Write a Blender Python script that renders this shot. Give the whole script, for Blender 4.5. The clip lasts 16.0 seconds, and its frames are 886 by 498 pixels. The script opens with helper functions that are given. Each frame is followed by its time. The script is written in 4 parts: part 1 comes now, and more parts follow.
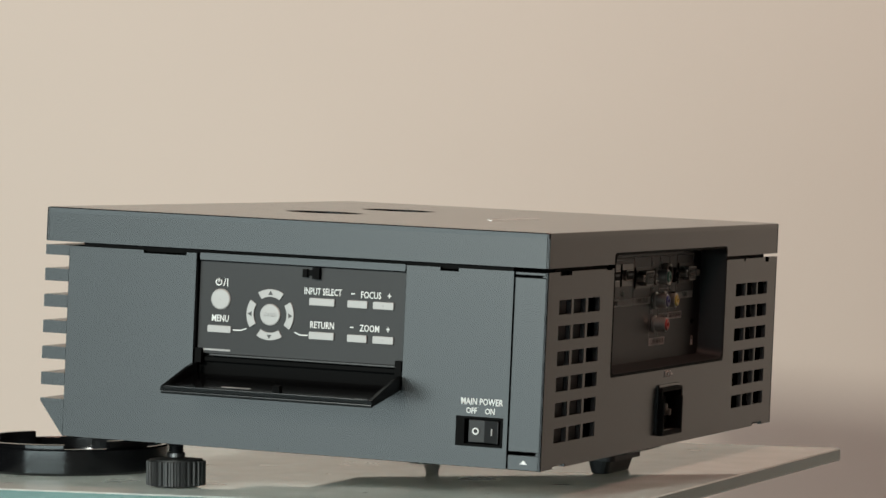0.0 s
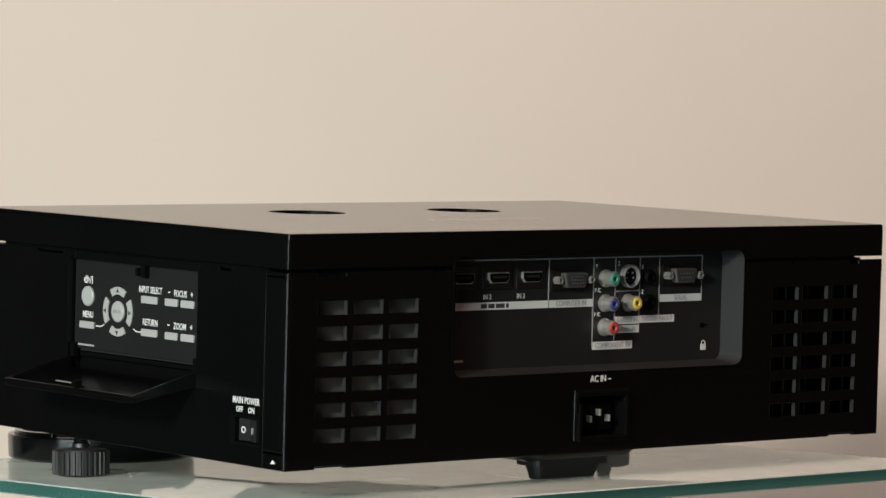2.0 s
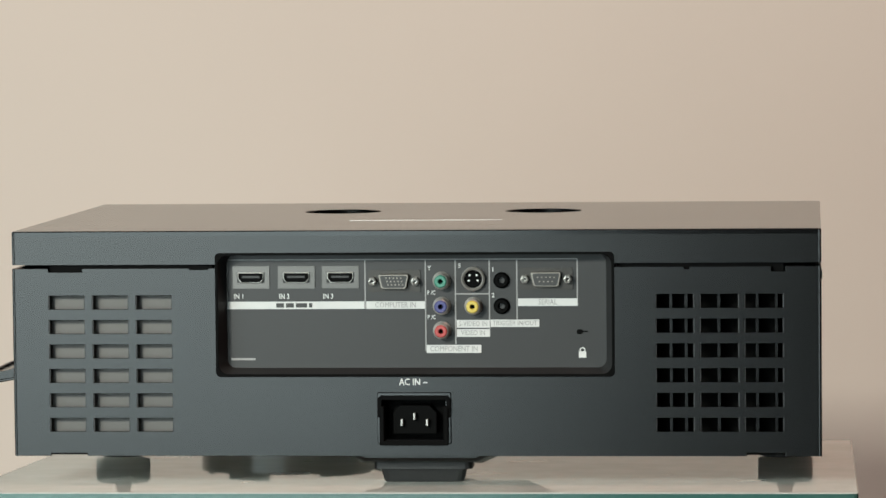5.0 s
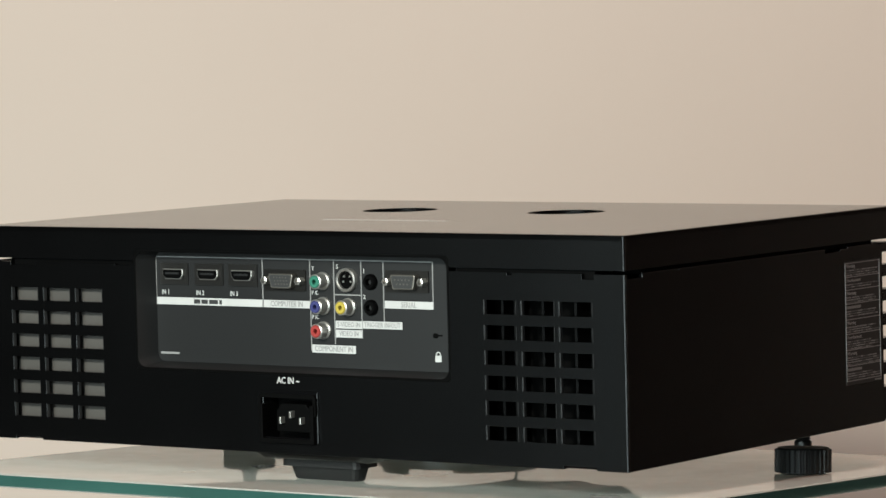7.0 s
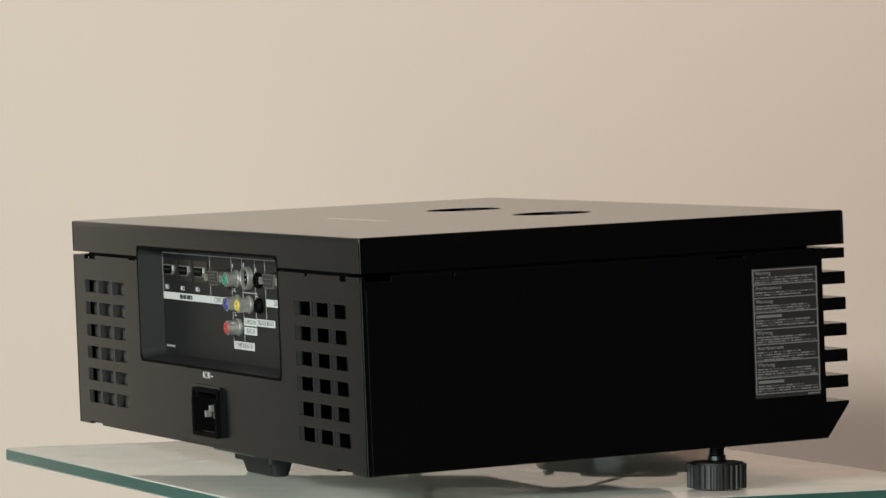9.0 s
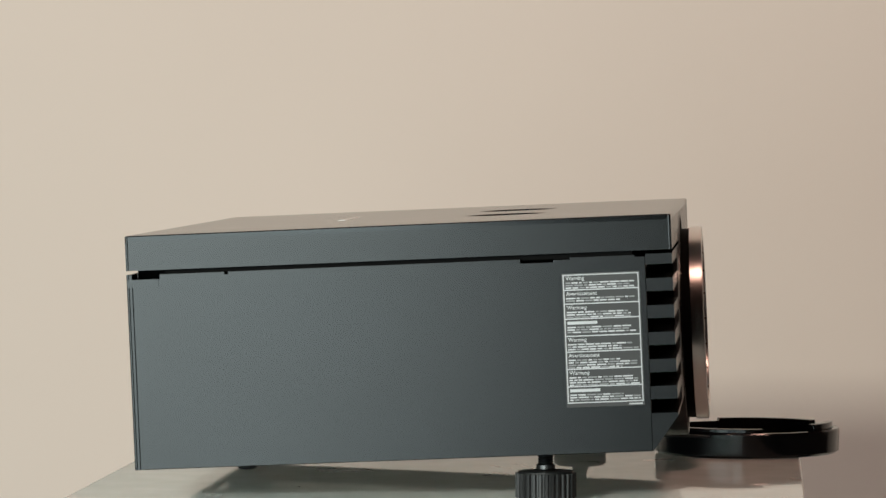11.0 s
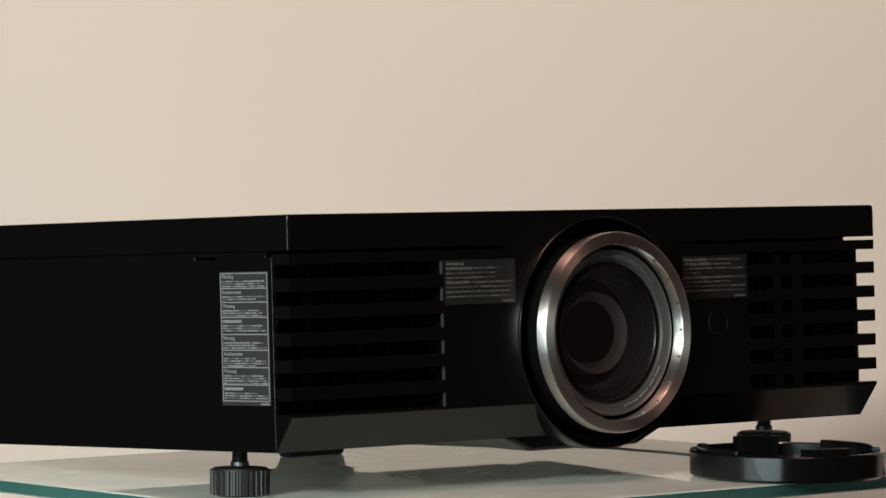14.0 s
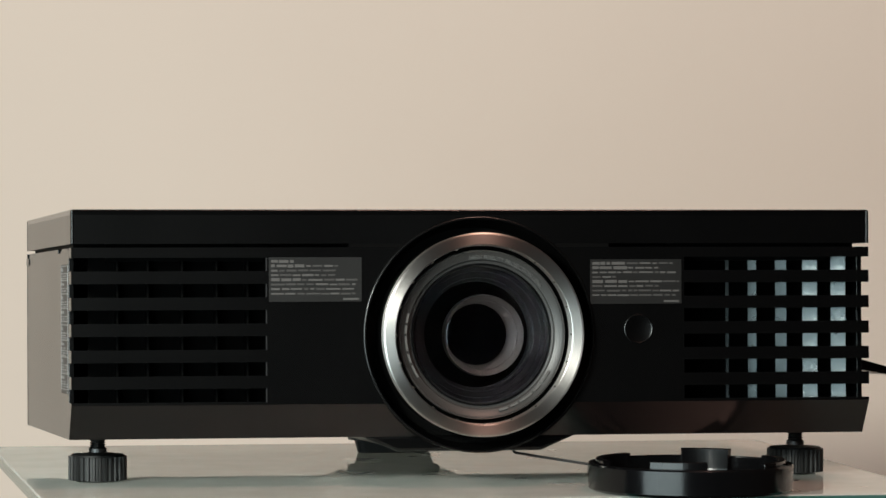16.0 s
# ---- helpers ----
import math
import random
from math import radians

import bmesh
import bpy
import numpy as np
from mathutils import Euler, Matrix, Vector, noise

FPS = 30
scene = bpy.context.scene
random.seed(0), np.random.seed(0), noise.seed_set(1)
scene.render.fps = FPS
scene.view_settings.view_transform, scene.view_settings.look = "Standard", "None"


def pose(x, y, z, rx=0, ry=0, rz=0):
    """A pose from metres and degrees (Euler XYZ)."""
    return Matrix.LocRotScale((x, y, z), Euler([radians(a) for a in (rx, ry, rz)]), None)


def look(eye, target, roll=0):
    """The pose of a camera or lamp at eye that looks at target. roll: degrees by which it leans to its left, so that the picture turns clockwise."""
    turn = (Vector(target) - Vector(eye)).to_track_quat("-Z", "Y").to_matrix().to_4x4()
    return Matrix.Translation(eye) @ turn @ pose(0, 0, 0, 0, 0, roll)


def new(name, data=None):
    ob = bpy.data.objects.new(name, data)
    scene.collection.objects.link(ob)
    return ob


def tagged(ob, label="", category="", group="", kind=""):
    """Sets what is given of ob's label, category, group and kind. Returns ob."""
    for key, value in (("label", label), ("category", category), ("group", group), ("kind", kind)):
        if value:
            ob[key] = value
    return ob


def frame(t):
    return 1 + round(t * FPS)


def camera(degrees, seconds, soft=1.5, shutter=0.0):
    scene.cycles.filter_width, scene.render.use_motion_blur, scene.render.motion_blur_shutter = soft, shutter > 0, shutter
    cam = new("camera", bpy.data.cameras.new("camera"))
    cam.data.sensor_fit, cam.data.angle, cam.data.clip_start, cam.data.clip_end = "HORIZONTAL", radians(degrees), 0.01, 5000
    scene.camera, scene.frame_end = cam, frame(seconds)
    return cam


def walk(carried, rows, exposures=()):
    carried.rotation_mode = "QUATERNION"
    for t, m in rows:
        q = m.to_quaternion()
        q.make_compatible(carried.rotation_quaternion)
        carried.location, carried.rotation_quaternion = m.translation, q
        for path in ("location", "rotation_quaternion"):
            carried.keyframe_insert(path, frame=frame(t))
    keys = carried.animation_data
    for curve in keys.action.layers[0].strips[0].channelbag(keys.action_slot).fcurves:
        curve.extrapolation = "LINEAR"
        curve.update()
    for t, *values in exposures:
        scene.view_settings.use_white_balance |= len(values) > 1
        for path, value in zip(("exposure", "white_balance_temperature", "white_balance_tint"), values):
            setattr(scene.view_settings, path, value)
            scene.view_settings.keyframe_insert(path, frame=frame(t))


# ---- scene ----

# ---- camera: a still telephoto view, and the table's level ----
LEVEL = 0.85          # height of the turntable's axis origin above the floor
cam = camera(12.73, 16.0, soft=1.5)
EYE = pose(0, -2.395, 0.1728 + LEVEL) @ pose(0, 0, 0, 0, 0, -0.137) @ pose(0, 0, 0, 90 - 1.507) @ pose(0, 0, 0, 0, 0, -0.069)
# the clip's camera opens up a little while the dark faces are turned to it
walk(cam, [(0.0, EYE), (16.0, EYE)], [(0.0, 0.02), (0.4, 0.06), (1.2, 0.14), (3.6, 0.18), (4.6, 0.07), (5.4, 0.04), (7.3, 0.12), (9.0, 0.08), (9.8, 0.02), (10.3, 0.01), (12.3, 0.03), (13.2, 0.13), (15.2, 0.16), (16.0, 0.11)])

# the table by time: turn about its axis, and the small wobble of its bearing about x and y, degrees
TURN = [(0.0, 69.63, -0.229, 0.381), (0.5, 62.12, -0.146, 0.424), (1.0, 54.78, -0.075, 0.339), (1.5, 47.45, -0.068, 0.195), (2.0, 39.95, -0.077, 0.012),
        (2.5, 32.38, -0.099, -0.155), (3.0, 24.70, -0.132, -0.269), (3.5, 16.83, -0.169, -0.341), (4.0, 9.10, -0.189, -0.391), (4.5, 1.75, -0.184, -0.401),
        (5.0, -5.41, -0.187, -0.365), (5.2, -8.35, -0.18, -0.34), (6.2, -23.3, -0.06, -0.18), (7.5, -43.07, 0.124, -0.045), (8.0, -50.52, 0.164, -0.074), (8.5, -58.05, 0.19, -0.117),
        (9.0, -65.45, 0.189, -0.131), (9.5, -72.56, 0.189, -0.169), (10.0, -79.7, 0.182, -0.18), (10.2, -82.9, 0.175, -0.18), (11.2, -97.5, 0.16, -0.13), (12.3, -113.65, 0.147, -0.02),
        (12.5, -116.9, 0.138, 0.03), (13.0, -124.2, 0.135, 0.123), (13.5, -131.62, 0.122, 0.165), (14.0, -139.03, 0.089, 0.167), (14.5, -146.5, 0.045, 0.141),
        (15.0, -154.15, 0.009, 0.149), (15.5, -162.0, -0.021, 0.222), (16.0, -169.54, -0.057, 0.332)]
GLASS_Z = -0.0214     # top of the glass plate, below the axis origin
TILT = pose(0, 0, 0, 2.275, 0, 0) @ pose(0.0009, 0.0004, 0, 0, 0.080, 0)   # the projector's nose is raised on its front feet

# ---- world and lights ----
world = bpy.data.worlds.new("dark_studio")
scene.world = world
world.use_nodes = True
world.node_tree.nodes["Background"].inputs["Color"].default_value = (0.55, 0.6, 0.7, 1)
world.node_tree.nodes["Background"].inputs["Strength"].default_value = 0.002


def area_lamp(name, eye, target, sx, sy, watts, colour):
    data = bpy.data.lights.new(name, "AREA")
    data.shape, data.size, data.size_y, data.energy, data.color = "RECTANGLE", sx, sy, watts, colour
    ob = new(name, data)
    ob.matrix_world = look(eye, target)
    return ob


area_lamp("studio_lamp", (-0.86, -1.82, LEVEL + 0.61), (-0.45, 0.5, LEVEL + 0.05), 0.20, 0.16, 34, (0.985, 1.0, 0.905))
area_lamp("softbox_light", (-1.11, -1.92, LEVEL + 0.20), (0.0, 0.1, LEVEL + 0.06), 1.82, 1.25, 32.5, (0.81, 0.98, 0.99))
# added warm fill, no known source: lifts shade, tints the wall's right side
area_lamp("warm_fill_light", (0.55, -0.90, LEVEL + 1.90), (0.55, 1.0, LEVEL + 0.0), 0.45, 0.45, 16, (1.0, 0.58, 0.46))


# ---- materials ----
def material(name, colour, rough=0.5, metal=0.0, grain=0.0, grain_scale=400.0, vary=0.0, vary_scale=8.0, **more):
    m = bpy.data.materials.new(name)
    m.use_nodes = True
    nt = m.node_tree
    b = nt.nodes["Principled BSDF"]
    b.inputs["Base Color"].default_value = (*colour, 1)
    b.inputs["Roughness"].default_value = rough
    b.inputs["Metallic"].default_value = metal
    for key, value in more.items():
        b.inputs[key.replace("_", " ")].default_value = value
    coords = nt.nodes.new("ShaderNodeTexCoord")
    if grain:
        n = nt.nodes.new("ShaderNodeTexNoise")
        n.inputs["Scale"].default_value = grain_scale
        n.inputs["Detail"].default_value = 3
        nt.links.new(coords.outputs["Object"], n.inputs["Vector"])
        bump = nt.nodes.new("ShaderNodeBump")
        bump.inputs["Strength"].default_value = grain
        bump.inputs["Distance"].default_value = 0.0006
        nt.links.new(n.outputs["Fac"], bump.inputs["Height"])
        nt.links.new(bump.outputs["Normal"], b.inputs["Normal"])
    if vary:
        v = nt.nodes.new("ShaderNodeTexNoise")
        v.inputs["Scale"].default_value = vary_scale
        v.inputs["Detail"].default_value = 6
        nt.links.new(coords.outputs["Object"], v.inputs["Vector"])
        ramp = nt.nodes.new("ShaderNodeValToRGB")
        ramp.color_ramp.elements[0].position, ramp.color_ramp.elements[1].position = 0.3, 0.7
        ramp.color_ramp.elements[0].color = (*[c * (1 - vary) for c in colour], 1)
        ramp.color_ramp.elements[1].color = (*[min(1, c * (1 + vary)) for c in colour], 1)
        nt.links.new(v.outputs["Fac"], ramp.inputs["Fac"])
        nt.links.new(ramp.outputs["Color"], b.inputs["Base Color"])
        mr = nt.nodes.new("ShaderNodeMapRange")
        mr.inputs["To Min"].default_value, mr.inputs["To Max"].default_value = rough * 0.9, min(1, rough * 1.12)
        nt.links.new(v.outputs["Fac"], mr.inputs["Value"])
        nt.links.new(mr.outputs["Result"], b.inputs["Roughness"])
    return m


WALL = material("cream_wall_paint", (0.777, 0.677, 0.595), 0.85, grain=0.12, grain_scale=90, vary=0.025, vary_scale=1.6)
SPOT = material("wall_scuff", (0.42, 0.36, 0.29), 0.9)
BROWN = material("brown_room_paint", (0.020, 0.009, 0.006), 0.8, vary=0.1)
DIMMED = material("dimmed_room_paint", (0.20, 0.195, 0.18), 0.85, vary=0.08)
DARK = material("dark_room_paint", (0.012, 0.012, 0.013), 0.9, vary=0.1)
PLASTIC = material("black_satin_plastic", (0.0012, 0.0012, 0.0013), 0.25, grain=0.018, grain_scale=1500, vary=0.12, vary_scale=14)
LIDPLAS = material("black_satin_lid_plastic", (0.0016, 0.0016, 0.0017), 0.165, grain=0.02, grain_scale=1500, vary=0.12, vary_scale=14)
MATTE = material("black_matte_plastic", (0.0012, 0.0012, 0.0012), 0.65, grain=0.1, vary=0.15, Specular_IOR_Level=0.06)
GLOSS = material("black_gloss_plastic", (0.003, 0.003, 0.0034), 0.16, vary=0.1)
RUBBER = material("black_rubber", (0.006, 0.006, 0.006), 0.52, grain=0.15, grain_scale=600, vary=0.15)
PANEL = material("dark_grey_panel", (0.009, 0.009, 0.0092), 0.48, grain=0.06, grain_scale=1200, vary=0.1)
BUTTON = material("light_grey_button", (0.31, 0.305, 0.297), 0.45, vary=0.04, vary_scale=60)
INK = material("white_ink", (0.60, 0.60, 0.585), 0.6, vary=0.05, vary_scale=80)
FAINT = material("faint_grey_ink", (0.075, 0.072, 0.07), 0.55)
GREYINK = material("grey_ink", (0.27, 0.265, 0.26), 0.6, vary=0.08, vary_scale=80)
TABINK = material("tab_ink", (0.56, 0.553, 0.54), 0.6, vary=0.05, vary_scale=80)
TABTEXT = material("tab_text_ink", (0.24, 0.235, 0.23), 0.6)
PORTPLATE = material("nickel_port_plate", (0.095, 0.09, 0.085), 0.34, 0.95, vary=0.1)
SOCKETPLATE = material("dark_nickel_plate", (0.045, 0.042, 0.039), 0.38, 0.9, vary=0.1)
DULLSTEEL = material("dull_tinned_steel", (0.20, 0.185, 0.165), 0.4, 0.8, vary=0.1)
BAYGREY = material("grey_bay_plastic", (0.020, 0.0205, 0.021), 0.5, vary=0.1, Specular_IOR_Level=0.15)
EDGELIT = material("lit_edge_grey", (0.022, 0.022, 0.023), 0.45, vary=0.1)
BARREL = material("grey_barrel_anodised", (0.036, 0.035, 0.034), 0.40, vary=0.1)
SMOKED = material("dark_control_film", (0.0075, 0.0075, 0.008), 0.5, grain=0.06, grain_scale=1200, vary=0.1, Specular_IOR_Level=0.32)
BAYWALL = material("polished_black_plastic", (0.002, 0.002, 0.0021), 0.20, vary=0.1)
DARKINK = material("dark_ink", (0.03, 0.03, 0.03), 0.6)
STEEL = material("nickel_steel", (0.50, 0.48, 0.45), 0.32, 0.75, vary=0.06, vary_scale=60)
STEELDARK = material("dark_oxide_steel", (0.10, 0.10, 0.10), 0.4, 1.0)
CHROME = material("spun_aluminium", (0.74, 0.70, 0.67), 0.35, 1.0, Anisotropic=0.88, Anisotropic_Rotation=0.25)
SPIN = CHROME.node_tree.nodes.new("ShaderNodeTangent")      # turning marks run round the lens axis
SPIN.direction_type, SPIN.axis = "RADIAL", "Y"
CHROME.node_tree.links.new(SPIN.outputs["Tangent"], CHROME.node_tree.nodes["Principled BSDF"].inputs["Tangent"])
MARK = material("bright_silver_ink", (0.72, 0.71, 0.69), 0.35, 0.4)
INNER = material("grey_inner_duct", (0.08, 0.073, 0.066), 0.5, vary=0.08, vary_scale=20)
FOIL = material("bright_aluminium_duct", (0.055, 0.064, 0.067), 0.27, 1.0, vary=0.06, vary_scale=30)
GREEN = material("green_plastic", (0.035, 0.19, 0.13), 0.4)
BLUE = material("blue_plastic", (0.045, 0.05, 0.17), 0.4)
RED = material("red_plastic", (0.36, 0.045, 0.04), 0.4)
YELLOW = material("yellow_plastic", (0.50, 0.38, 0.06), 0.4)
LABEL = material("grey_label_film", (0.009, 0.0088, 0.0086), 0.44, vary=0.1, vary_scale=30)
FILM = material("translucent_label_film", (0.020, 0.0196, 0.0192), 0.46, vary=0.1, vary_scale=30)
LENSGLASS = material("coated_lens_glass", (0.9, 0.88, 0.95), 0.02, Transmission_Weight=1.0, IOR=1.52)
SHEETGLASS = material("green_tinted_glass", (0.66, 0.76, 0.72), 0.02, Transmission_Weight=1.0, IOR=1.5)
ACRYLIC = material("clear_acrylic", (0.97, 0.97, 0.96), 0.03, Transmission_Weight=1.0, IOR=1.2)
EDGEGLASS = material("green_glass_edge", (0.04, 0.125, 0.108), 0.16, vary=0.12, vary_scale=12, Transmission_Weight=0.35, IOR=1.5)


def dusty(m, amount):
    """A thin uneven film of pale dust over a clear sheet."""
    nt = m.node_tree
    b, out = nt.nodes["Principled BSDF"], nt.nodes["Material Output"]
    dust, mix = nt.nodes.new("ShaderNodeBsdfDiffuse"), nt.nodes.new("ShaderNodeMixShader")
    dust.inputs["Color"].default_value = (0.72, 0.74, 0.71, 1)
    n, span = nt.nodes.new("ShaderNodeTexNoise"), nt.nodes.new("ShaderNodeMapRange")
    n.inputs["Scale"].default_value, n.inputs["Detail"].default_value = 22, 5
    span.inputs["To Min"].default_value, span.inputs["To Max"].default_value = amount * 0.75, amount * 1.25
    nt.links.new(nt.nodes.new("ShaderNodeTexCoord").outputs["Object"], n.inputs["Vector"])
    nt.links.new(n.outputs["Fac"], span.inputs["Value"])
    nt.links.new(span.outputs["Result"], mix.inputs["Fac"])
    nt.links.new(b.outputs["BSDF"], mix.inputs[1])
    nt.links.new(dust.outputs["BSDF"], mix.inputs[2])
    nt.links.new(mix.outputs["Shader"], out.inputs["Surface"])


dusty(SHEETGLASS, 0.33)

# ---- mesh helpers ----
def mesh_of(bm, name, mat, smooth=False):
    bmesh.ops.recalc_face_normals(bm, faces=bm.faces)
    me = bpy.data.meshes.new(name)
    bm.to_mesh(me)
    bm.free()
    me.materials.append(mat)
    if smooth:
        me.polygons.foreach_set("use_smooth", [True] * len(me.polygons))
        me.set_sharp_from_angle(angle=radians(32))
    return me


def part(name, bm, mat, parent, label="", bevel=0.0, smooth=False):
    ob = new(name, mesh_of(bm, name, mat, smooth))
    ob.parent = parent
    if label:
        tagged(ob, label)
    if bevel:
        mod = ob.modifiers.new("bevel", "BEVEL")
        mod.width, mod.segments, mod.limit_method, mod.angle_limit = bevel, 2, "ANGLE", radians(40)
        mod.harden_normals = False
    return ob


def thing(name, label, category, group="", kind=""):
    return tagged(new(name), label, category, group, kind)


def box(bm, x0, x1, y0, y1, z0, z1, m=None):
    vs = [bm.verts.new(Vector((x, y, z)) if m is None else m @ Vector((x, y, z))) for x in (x0, x1) for y in (y0, y1) for z in (z0, z1)]
    for f in ((0, 1, 3, 2), (4, 6, 7, 5), (0, 4, 5, 1), (2, 3, 7, 6), (0, 2, 6, 4), (1, 5, 7, 3)):
        bm.faces.new([vs[i] for i in f])
    return bm


def boxes(*rows, m=None):
    bm = bmesh.new()
    for r in rows:
        box(bm, *r, m=m)
    return bm


def prism(outline, d0, d1, m):
    """A closed outline of (u, v) swept from depth d0 to d1; m maps (u, v, depth)."""
    bm = bmesh.new()
    a = [bm.verts.new(m @ Vector((u, v, d0))) for u, v in outline]
    b = [bm.verts.new(m @ Vector((u, v, d1))) for u, v in outline]
    bm.faces.new(a)
    bm.faces.new(b[::-1])
    for i in range(len(a)):
        j = (i + 1) % len(a)
        bm.faces.new((a[i], b[i], b[j], a[j]))
    return bm


def lathe(profile, m, seg=48, closed=True, bm=None):
    """Turns (radius, height) about the local z axis; a closed profile becomes a ring."""
    bm = bm or bmesh.new()
    rings = []
    for r, h in profile:
        if r < 1e-6:
            rings.append([bm.verts.new(m @ Vector((0, 0, h)))])
        else:
            rings.append([bm.verts.new(m @ Vector((r * math.cos(k * math.tau / seg), r * math.sin(k * math.tau / seg), h))) for k in range(seg)])
    pairs = list(zip(rings, rings[1:]))
    if closed:
        pairs.append((rings[-1], rings[0]))
    for a, b in pairs:
        for k in range(seg):
            n = (k + 1) % seg
            if len(a) == 1 and len(b) == 1:
                continue
            if len(a) == 1:
                bm.faces.new((a[0], b[k], b[n]))
            elif len(b) == 1:
                bm.faces.new((a[k], b[0], a[n]))
            else:
                bm.faces.new((a[k], b[k], b[n], a[n]))
    return bm


def perforated(u0, u1, v0, v1, holes, d0, d1, m, bm=None):
    """A solid plate in (u, v) with rectangular holes (or notches at its rim), from depth d0 to d1."""
    bm = bm or bmesh.new()
    us = sorted({u0, u1, *[min(max(h[k], u0), u1) for h in holes for k in (0, 1)]})
    vs = sorted({v0, v1, *[min(max(h[k], v0), v1) for h in holes for k in (2, 3)]})
    nu, nv = len(us) - 1, len(vs) - 1

    def solid(i, j):
        if not (0 <= i < nu and 0 <= j < nv):
            return False
        cu, cv = (us[i] + us[i + 1]) / 2, (vs[j] + vs[j + 1]) / 2
        return not any(h[0] < cu < h[1] and h[2] < cv < h[3] for h in holes)

    cache = {}

    def vert(i, j, d):
        if (i, j, d) not in cache:
            cache[i, j, d] = bm.verts.new(m @ Vector((us[i], vs[j], d)))
        return cache[i, j, d]

    for i in range(nu):
        for j in range(nv):
            if not solid(i, j):
                continue
            for d in (d0, d1):
                bm.faces.new([vert(a, b, d) for a, b in ((i, j), (i + 1, j), (i + 1, j + 1), (i, j + 1))])
            for di, dj, e in ((-1, 0, ((i, j), (i, j + 1))), (1, 0, ((i + 1, j), (i + 1, j + 1))), (0, -1, ((i, j), (i + 1, j))), (0, 1, ((i, j + 1), (i + 1, j + 1)))):
                if not solid(i + di, j + dj):
                    (a, b), (c, d) = e
                    bm.faces.new((vert(a, b, d0), vert(c, d, d0), vert(c, d, d1), vert(a, b, d1)))
    return bm


def round_hole(reach, radius, d0, d1, m, seg=96, corners=(), bm=None):
    """A plate between a circle and an outer rim, whose reach is a function of the angle."""
    bm = bm or bmesh.new()
    grid = []
    angles = sorted([k * math.tau / seg for k in range(seg)] + [a % math.tau for a in corners])
    seg = len(angles)
    for a in angles:
        c, s, R = math.cos(a), math.sin(a), reach(a)
        grid.append([bm.verts.new(m @ Vector((r * c, r * s, d))) for r, d in ((R, d1), (R, d0), (radius, d0), (radius, d1))])
    for k in range(seg):
        p, q = grid[k], grid[(k + 1) % seg]
        for i in range(4):
            j = (i + 1) % 4
            bm.faces.new((p[i], q[i], q[j], p[j]))
    return bm


def rounded(u0, u1, v0, v1, r, n=5):
    pts = []
    for cu, cv, a0 in ((u1 - r, v1 - r, 0), (u0 + r, v1 - r, 90), (u0 + r, v0 + r, 180), (u1 - r, v0 + r, 270)):
        for k in range(n + 1):
            a = radians(a0 + 90 * k / n)
            pts.append((cu + r * math.cos(a), cv + r * math.sin(a)))
    return pts


def words(text, size, mat, m, parent, name="lettering", label="", align="CENTER", arc=0.0, squeeze=1.0):
    """Raised ink letters in the plane of m (u to the right, v up); arc bends the line round a circle of that radius."""
    cu = bpy.data.curves.new("words", "FONT")
    cu.offset = 0.0 if mat is TABTEXT else size * 0.010
    cu.body, cu.size, cu.align_x, cu.align_y, cu.extrude, cu.resolution_u = text, size, align, "CENTER", 0.00008, 2
    tmp = new("words", cu)
    bpy.context.view_layer.update()
    me = bpy.data.meshes.new_from_object(tmp.evaluated_get(bpy.context.evaluated_depsgraph_get()))
    bpy.data.objects.remove(tmp)
    for v in me.vertices:
        x, y, z = v.co.x * squeeze, v.co.y, v.co.z
        if arc:
            a, r = x / abs(arc), abs(arc) + (y if arc > 0 else -y)
            x, y = (r * math.sin(a), r * math.cos(a)) if arc > 0 else (r * math.sin(a), -r * math.cos(a))
        v.co = m @ Vector((x, y, z))
    me.materials.clear()
    me.materials.append(mat)
    ob = new(name, me)
    ob.parent = parent
    if label:
        tagged(ob, label)
    return ob


def frame_of(o, u, v):
    """Maps (u, v, depth): depth runs along u x v."""
    u, v = Vector(u), Vector(v)
    w = u.cross(v)
    return Matrix(((u.x, v.x, w.x, o[0]), (u.y, v.y, w.y, o[1]), (u.z, v.z, w.z, o[2]), (0, 0, 0, 1)))


# ---- the room ----
def structure(name, bm, mat, label, category):
    return tagged(new(name, mesh_of(bm, name, mat)), label, category, kind="structure")


WALL_Y = 1.0
structure("floor", boxes((-2.6, 2.0, -3.6, WALL_Y, -0.1, 0.0)), DARK, "dark plain studio floor under the pedestal", "floor")
# unseen stretch, added in grey so the side panels reflect less light
structure("wall_north_dimmed", boxes((-2.6, -1.15, WALL_Y, WALL_Y + 0.12, 0.0, 2.9)), DIMMED, "unseen grey wall stretch that dims reflections beside the cream wall", "wall")
structure("wall_north", boxes((-1.15, 2.0, WALL_Y, WALL_Y + 0.12, 0.0, 2.9)), WALL, "smooth cream painted wall behind the projector", "wall")
structure("wall_west", boxes((-2.72, -2.6, -3.6, WALL_Y + 0.12, 0.0, 2.9)), DARK, "plain dark studio side wall", "wall")
structure("wall_east", boxes((2.0, 2.12, -3.6, WALL_Y + 0.12, 0.0, 2.9)), BROWN, "plain brown studio side wall", "wall")
structure("wall_south", boxes((-2.72, 2.12, -3.72, -3.6, 0.0, 2.9)), DARK, "plain dark studio wall behind the camera", "wall")
structure("ceiling", boxes((-2.72, 2.12, -3.72, WALL_Y + 0.12, 2.9, 3.0)), DARK, "plain dark studio ceiling", "ceiling")

ROOT = Matrix.Translation((0, 0, LEVEL))

